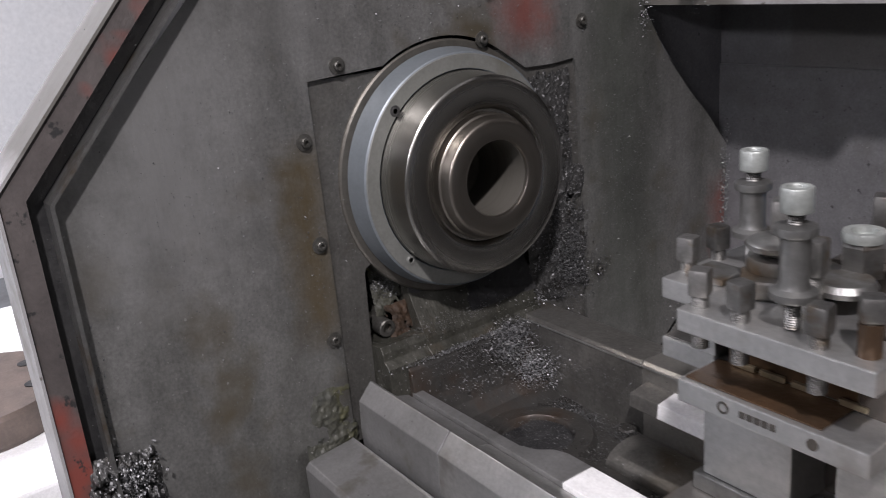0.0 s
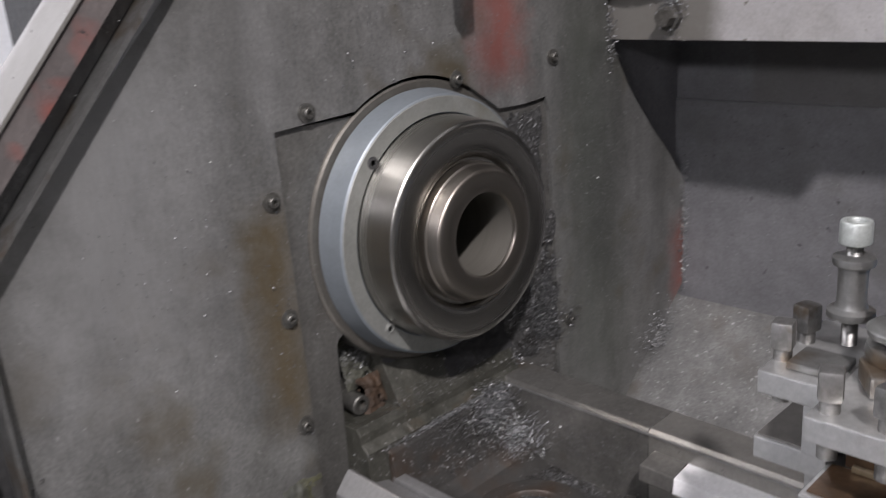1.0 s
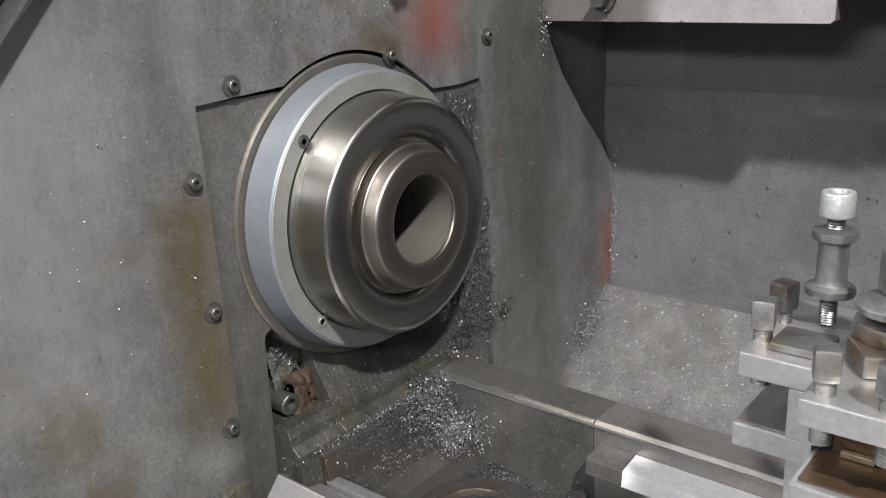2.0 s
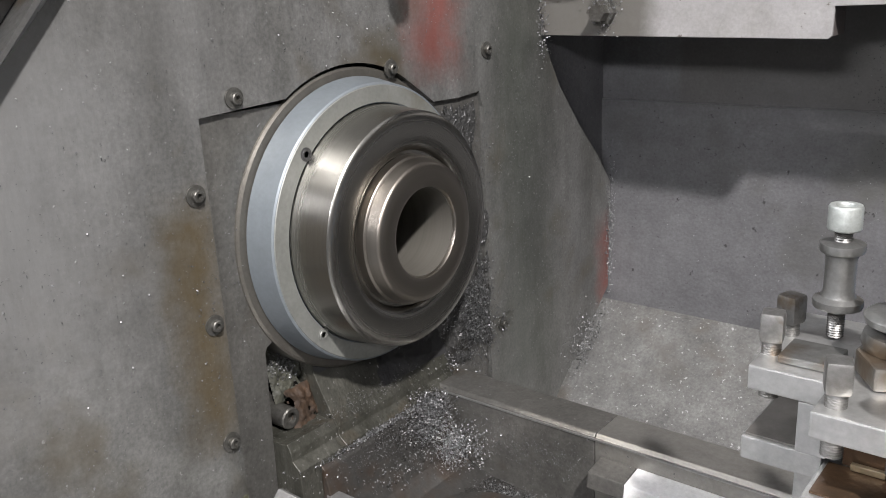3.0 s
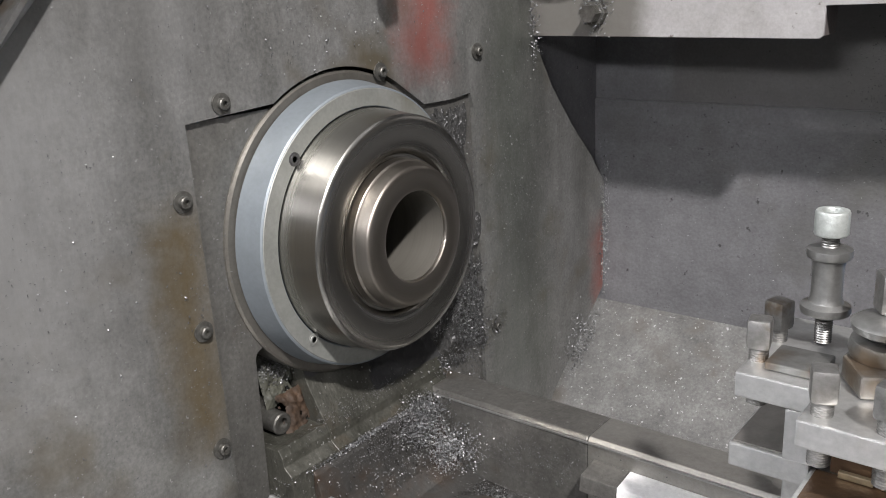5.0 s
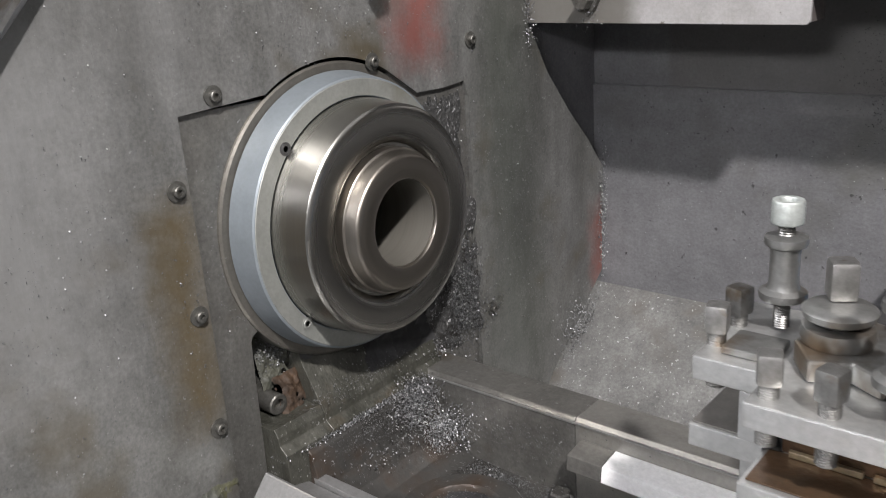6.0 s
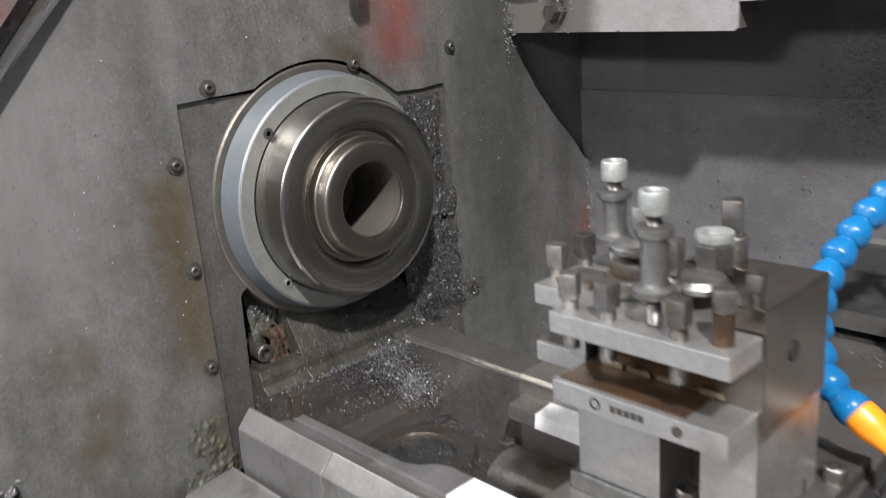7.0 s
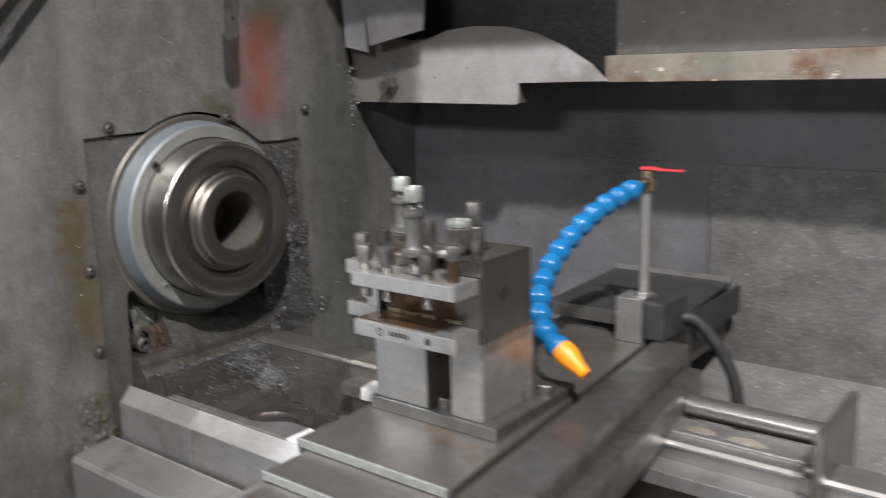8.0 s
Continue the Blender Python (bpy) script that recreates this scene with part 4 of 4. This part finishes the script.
swarf("swarf_on_pan", [
    (500, (0.12, 0.33, 0.829), (0.12, 0.075, 0.059), (0, -0.62, 0.78), 0.0022),
    (500, (0.80, 0.415, 0.97), (0.25, 0.002, 0.06), (0, -1, 0), 0.0036),
    (350, (0.80, 0.36, 0.855), (0.22, 0.05, 0.039), (0, -0.62, 0.78), 0.0034),
    (120, (0.45, 0.10, 0.9798), (0.05, 0.08, 0.0002), (0, 0, 1), 0.0026),
    (260, (0.515, -0.05, 0.9678), (0.02, 0.15, 0.0005), (0, 0, 1), 0.0036),
    (60, (0.45, 0.175, 0.981), (0.015, 0.01, 0.001), (0, 0, 1), 0.0050)], "loose swarf on the pan and slide", 5)
swarf("swarf_on_hood", [
    (800, (0.066, 0.277, 1.258), (0.013, 0.004, 0.026), (0, -1, 0), 0.0045),
    (160, (0.050, 0.276, 1.33), (0.010, 0.004, 0.04), (0, -1, 0), 0.0045),
    (220, (0.65, 0.282, 1.258), (0.28, 0.002, 0.008), (0, -1, 0), 0.0040)], "greasy swarf clinging to the hood", 6)
swarf("swarf_on_ledge", [
    (1100, (0.004, -0.346, 0.922), (0.018, 0.018, 0.014), (0.5, 0, 1), 0.0060),
    (300, (0.000, -0.352, 0.98), (0.004, 0.006, 0.06), (1, 0, 0), 0.0040)], "curly swarf heaped on the frame ledge", 8)


def crust(name, rect, height, material, label, seed, keep=0.0, n=70, slope=0.0, x0=0.0):
    """A lumpy layer on the headstock face: heights over a (y, z) patch, ragged where they vanish."""
    y0, y1, z0, z1 = rect
    bm = bmesh.new()
    grid = {}
    for i in range(n + 1):
        for j in range(n + 1):
            u, v = i / n, j / n
            y, z = y0 + (y1 - y0) * u, z0 + (z1 - z0) * v
            edge = min(u, 1 - u, v, 1 - v) * 5
            h = noise.fractal(Vector((y * 40 + seed, z * 40, seed)), 1.0, 2.1, 5) + 0.35 * noise.noise(Vector((y * 220, z * 220, seed)))
            h = height * (min(edge, 1.0) * (0.75 + h) - 0.30 - keep)
            grid[i, j] = (h, bm.verts.new((x0 + h + slope * (1 - v), y, z)))
    for i in range(n):
        for j in range(n):
            q = [grid[i, j], grid[i + 1, j], grid[i + 1, j + 1], grid[i, j + 1]]
            if max(a[0] for a in q) > 0:
                bm.faces.new([a[1] for a in q])
    for v in [v for v in bm.verts if not v.link_faces]:
        bm.verts.remove(v)
    return tagged(part(name, bm, material, smooth=True), label, "sludge", kind="stuff")


crust("oil_sludge", (0.085, 0.178, 0.920, 1.080), 0.0045, M_PILE, "grey oily swarf sludge with swarf beside the spindle", 2.0)
# The two black layers are mud that also paints in the spindle's shadow.
crust("oil_sludge", (-0.058, 0.090, 0.983, 1.050), 0.004, M_BLACK, "black mud with swarf and spindle shade in its colour", 3.3, -0.25, 80, 0.008, -0.0145)
crust("oil_sludge", (0.000, 0.090, 0.955, 0.992), 0.003, M_BLACK, "black mud layer carrying the spindle shade onto the foot", 7.3, -0.20, 60, 0.0195, -0.0085)
crust("oil_sludge", (0.096, 0.160, 1.05, 1.185), 0.0020, M_PILE, "dark grime with swarf beside the spindle", 5.0)
crust("swarf_bank", (-0.092, -0.056, 0.968, 1.022), 0.004, M_GREEN, "packed fine swarf in the pocket", 33.0, -0.06, 50, 0.012, -0.030)
crust("rust_sludge", (-0.086, -0.056, 0.946, 0.982), 0.005, M_MUD, "rusty brown sludge round the pocket bolt", 37.0, -0.12, 50, 0.014, -0.016)
crust("coolant_crust", (-0.186, -0.132, 0.852, 0.932), 0.0036, M_GREEN, "green-grey dried coolant crust in the corner", 9.0, 0.05)
crust("coolant_crust", (-0.192, -0.164, 0.79, 0.885), 0.0034, M_GREEN, "yellow-green dried coolant run", 21.0, 0.05)
crust("ledge_crust", (-0.385, -0.315, 0.87, 0.945), 0.022, M_PILE, "wet dark swarf lump on the frame ledge", 13.0, 0.0)
swarf("fine_swarf", [
    (3400, (0.004, 0.138, 0.972), (0.003, 0.028, 0.055), (1, 0, 0), 0.0026),
    (900, (0.003, 0.145, 1.11), (0.002, 0.022, 0.055), (1, 0, 0), 0.0018),
    (380, (0.0012, 0.27, 1.06), (0.0003, 0.075, 0.13), (1, 0, 0), 0.0026),
    (260, (0.0012, -0.02, 1.25), (0.0003, 0.12, 0.04), (1, 0, 0), 0.0026),
    (420, (0.0010, -0.24, 1.05), (0.0003, 0.075, 0.15), (1, 0, 0), 0.0024),
    (3800, (0.038, 0.028, 0.920), (0.010, 0.022, 0.016), (0.7, 0, 0.7), 0.0026),
    (2600, (0.050, 0.040, 0.892), (0.012, 0.016, 0.018), (0.7, -0.2, 0.7), 0.0026),
    (1600, (0.110, 0.045, 0.8645), (0.040, 0.012, 0.0015), (0, 0, 1), 0.0024),
    (3800, (0.0012, 0.25, 1.05), (0.0003, 0.10, 0.18), (1, 0, 0), 0.0019),
    (1800, (0.0010, -0.20, 1.05), (0.0003, 0.11, 0.20), (1, 0, 0), 0.0016),
    (1000, (0.0010, 0.0, 1.27), (0.0003, 0.18, 0.05), (1, 0, 0), 0.0017),
    (1500, (0.006, 0.140, 0.975), (0.004, 0.022, 0.045), (1, 0, 0), 0.0034),
    (900, (0.008, -0.035, 0.928), (0.005, 0.055, 0.003), (0.5, 0, 1), 0.0024),
    (1100, (0.022, -0.01, 0.920), (0.010, 0.055, 0.006), (0.6, 0, 1), 0.0024),
    (2400, (0.11, 0.0, 0.8640), (0.09, 0.06, 0.001), (0, 0, 1), 0.0020),
    (300, (0.25, 0.4172, 1.03), (0.22, 0.0004, 0.12), (0, -1, 0), 0.0018),
    (700, (-0.012, -0.03, 0.943), (0.012, 0.06, 0.008), (0.6, 0, 0.8), 0.0022),
    (1300, (0.033, -0.01, 0.920), (0.004, 0.055, 0.014), (0.9, 0, 0.4), 0.0020),
    (1500, (0.027, -0.02, 0.933), (0.003, 0.060, 0.002), (0.5, 0, 1), 0.0024),
    (900, (0.012, -0.02, 0.955), (0.008, 0.060, 0.010), (0.87, 0, 0.5), 0.0018),
    (900, (-0.009, 0.02, 0.990), (0.002, 0.060, 0.020), (1, 0, 0), 0.0018),
    (1700, (0.10, 0.0585, 0.905), (0.09, 0.0006, 0.022), (0, -1, 0), 0.0019),
    (700, (0.172, 0.044, 0.868), (0.014, 0.012, 0.005), (0, 0, 1), 0.0026)], "fine glittering swarf on oily surfaces", 17)
glints = swarf("glinting_specks", [
    (1300, (0.0014, 0.25, 1.05), (0.0003, 0.10, 0.17), (1, 0, 0), 0.0021),
    (260, (0.0012, -0.20, 1.05), (0.0003, 0.10, 0.18), (1, 0, 0), 0.0019),
    (200, (0.0012, 0.02, 1.26), (0.0003, 0.16, 0.04), (1, 0, 0), 0.0019),
    (500, (0.007, 0.142, 0.980), (0.004, 0.024, 0.045), (1, 0, 0), 0.0026),
    (260, (0.006, 0.405, 0.99), (0.005, 0.006, 0.07), (1, -0.7, 0), 0.0030),
    (450, (0.040, 0.032, 0.910), (0.022, 0.026, 0.014), (0.7, 0, 0.7), 0.0024),
    (200, (0.20, 0.4170, 1.02), (0.16, 0.0004, 0.10), (0, -1, 0), 0.0018),
    (160, (0.10, 0.0, 0.8650), (0.07, 0.05, 0.001), (0, 0, 1), 0.0024)], "tiny glinting chips on the oily headstock and trough", 23)
glints.data.materials[0] = M_ZINC
specks = swarf("grime_specks", [(5200, (0.345, 0.4175, 1.16), (0.055, 0.0004, 0.070), (0, -1, 0), 0.0026), (500, (0.10, 0.4175, 1.06), (0.12, 0.0004, 0.08), (0, -1, 0), 0.0014)], "black grime specks on the back wall", 11)
specks.data.materials[0] = M_BLACK

# ---- things beyond the frame ----
plate = thing("face_plate", "brown steel face plate lying beyond the frame", "face plate")
part("plate_disc", turned([(0.852, 0.10), (0.858, 0.104), (0.885, 0.104), (0.890, 0.10), (0.890, 0.03), (0.880, 0.028)], 48, "z", (-0.36, -0.42, 0)), M_BROWN, plate, smooth=True)
# Black discs carry the shade of the bolt holes.
for a in range(6):
    part("plate_hole", turned([(0.8895, 0.009), (0.8912, 0.009)], 18, "z", (-0.36 + 0.07 * math.cos(a), -0.42 + 0.07 * math.sin(a), 0)), M_BLACK, plate)
bench = thing("work_bench", "white and pale blue work bench beyond the frame", "bench")
part("bench_top", boxes((-0.75, -0.16, -0.95, -0.25, 0.82, 0.852), bevel=0.004), M_WHITEWALL, bench)
for x in (-0.72, -0.22):
    for y in (-0.92, -0.28):
        part("leg", boxes((x, x + 0.04, y, y + 0.04, 0.0, 0.8198)), M_CYAN, bench)
bx = thing("blue_box", "pale blue machine cover behind the bench", "machine cover")
part("cover", boxes((-0.95, -0.78, -0.80, -0.45, 0.0, 0.97), bevel=0.02), M_CYAN, bx)
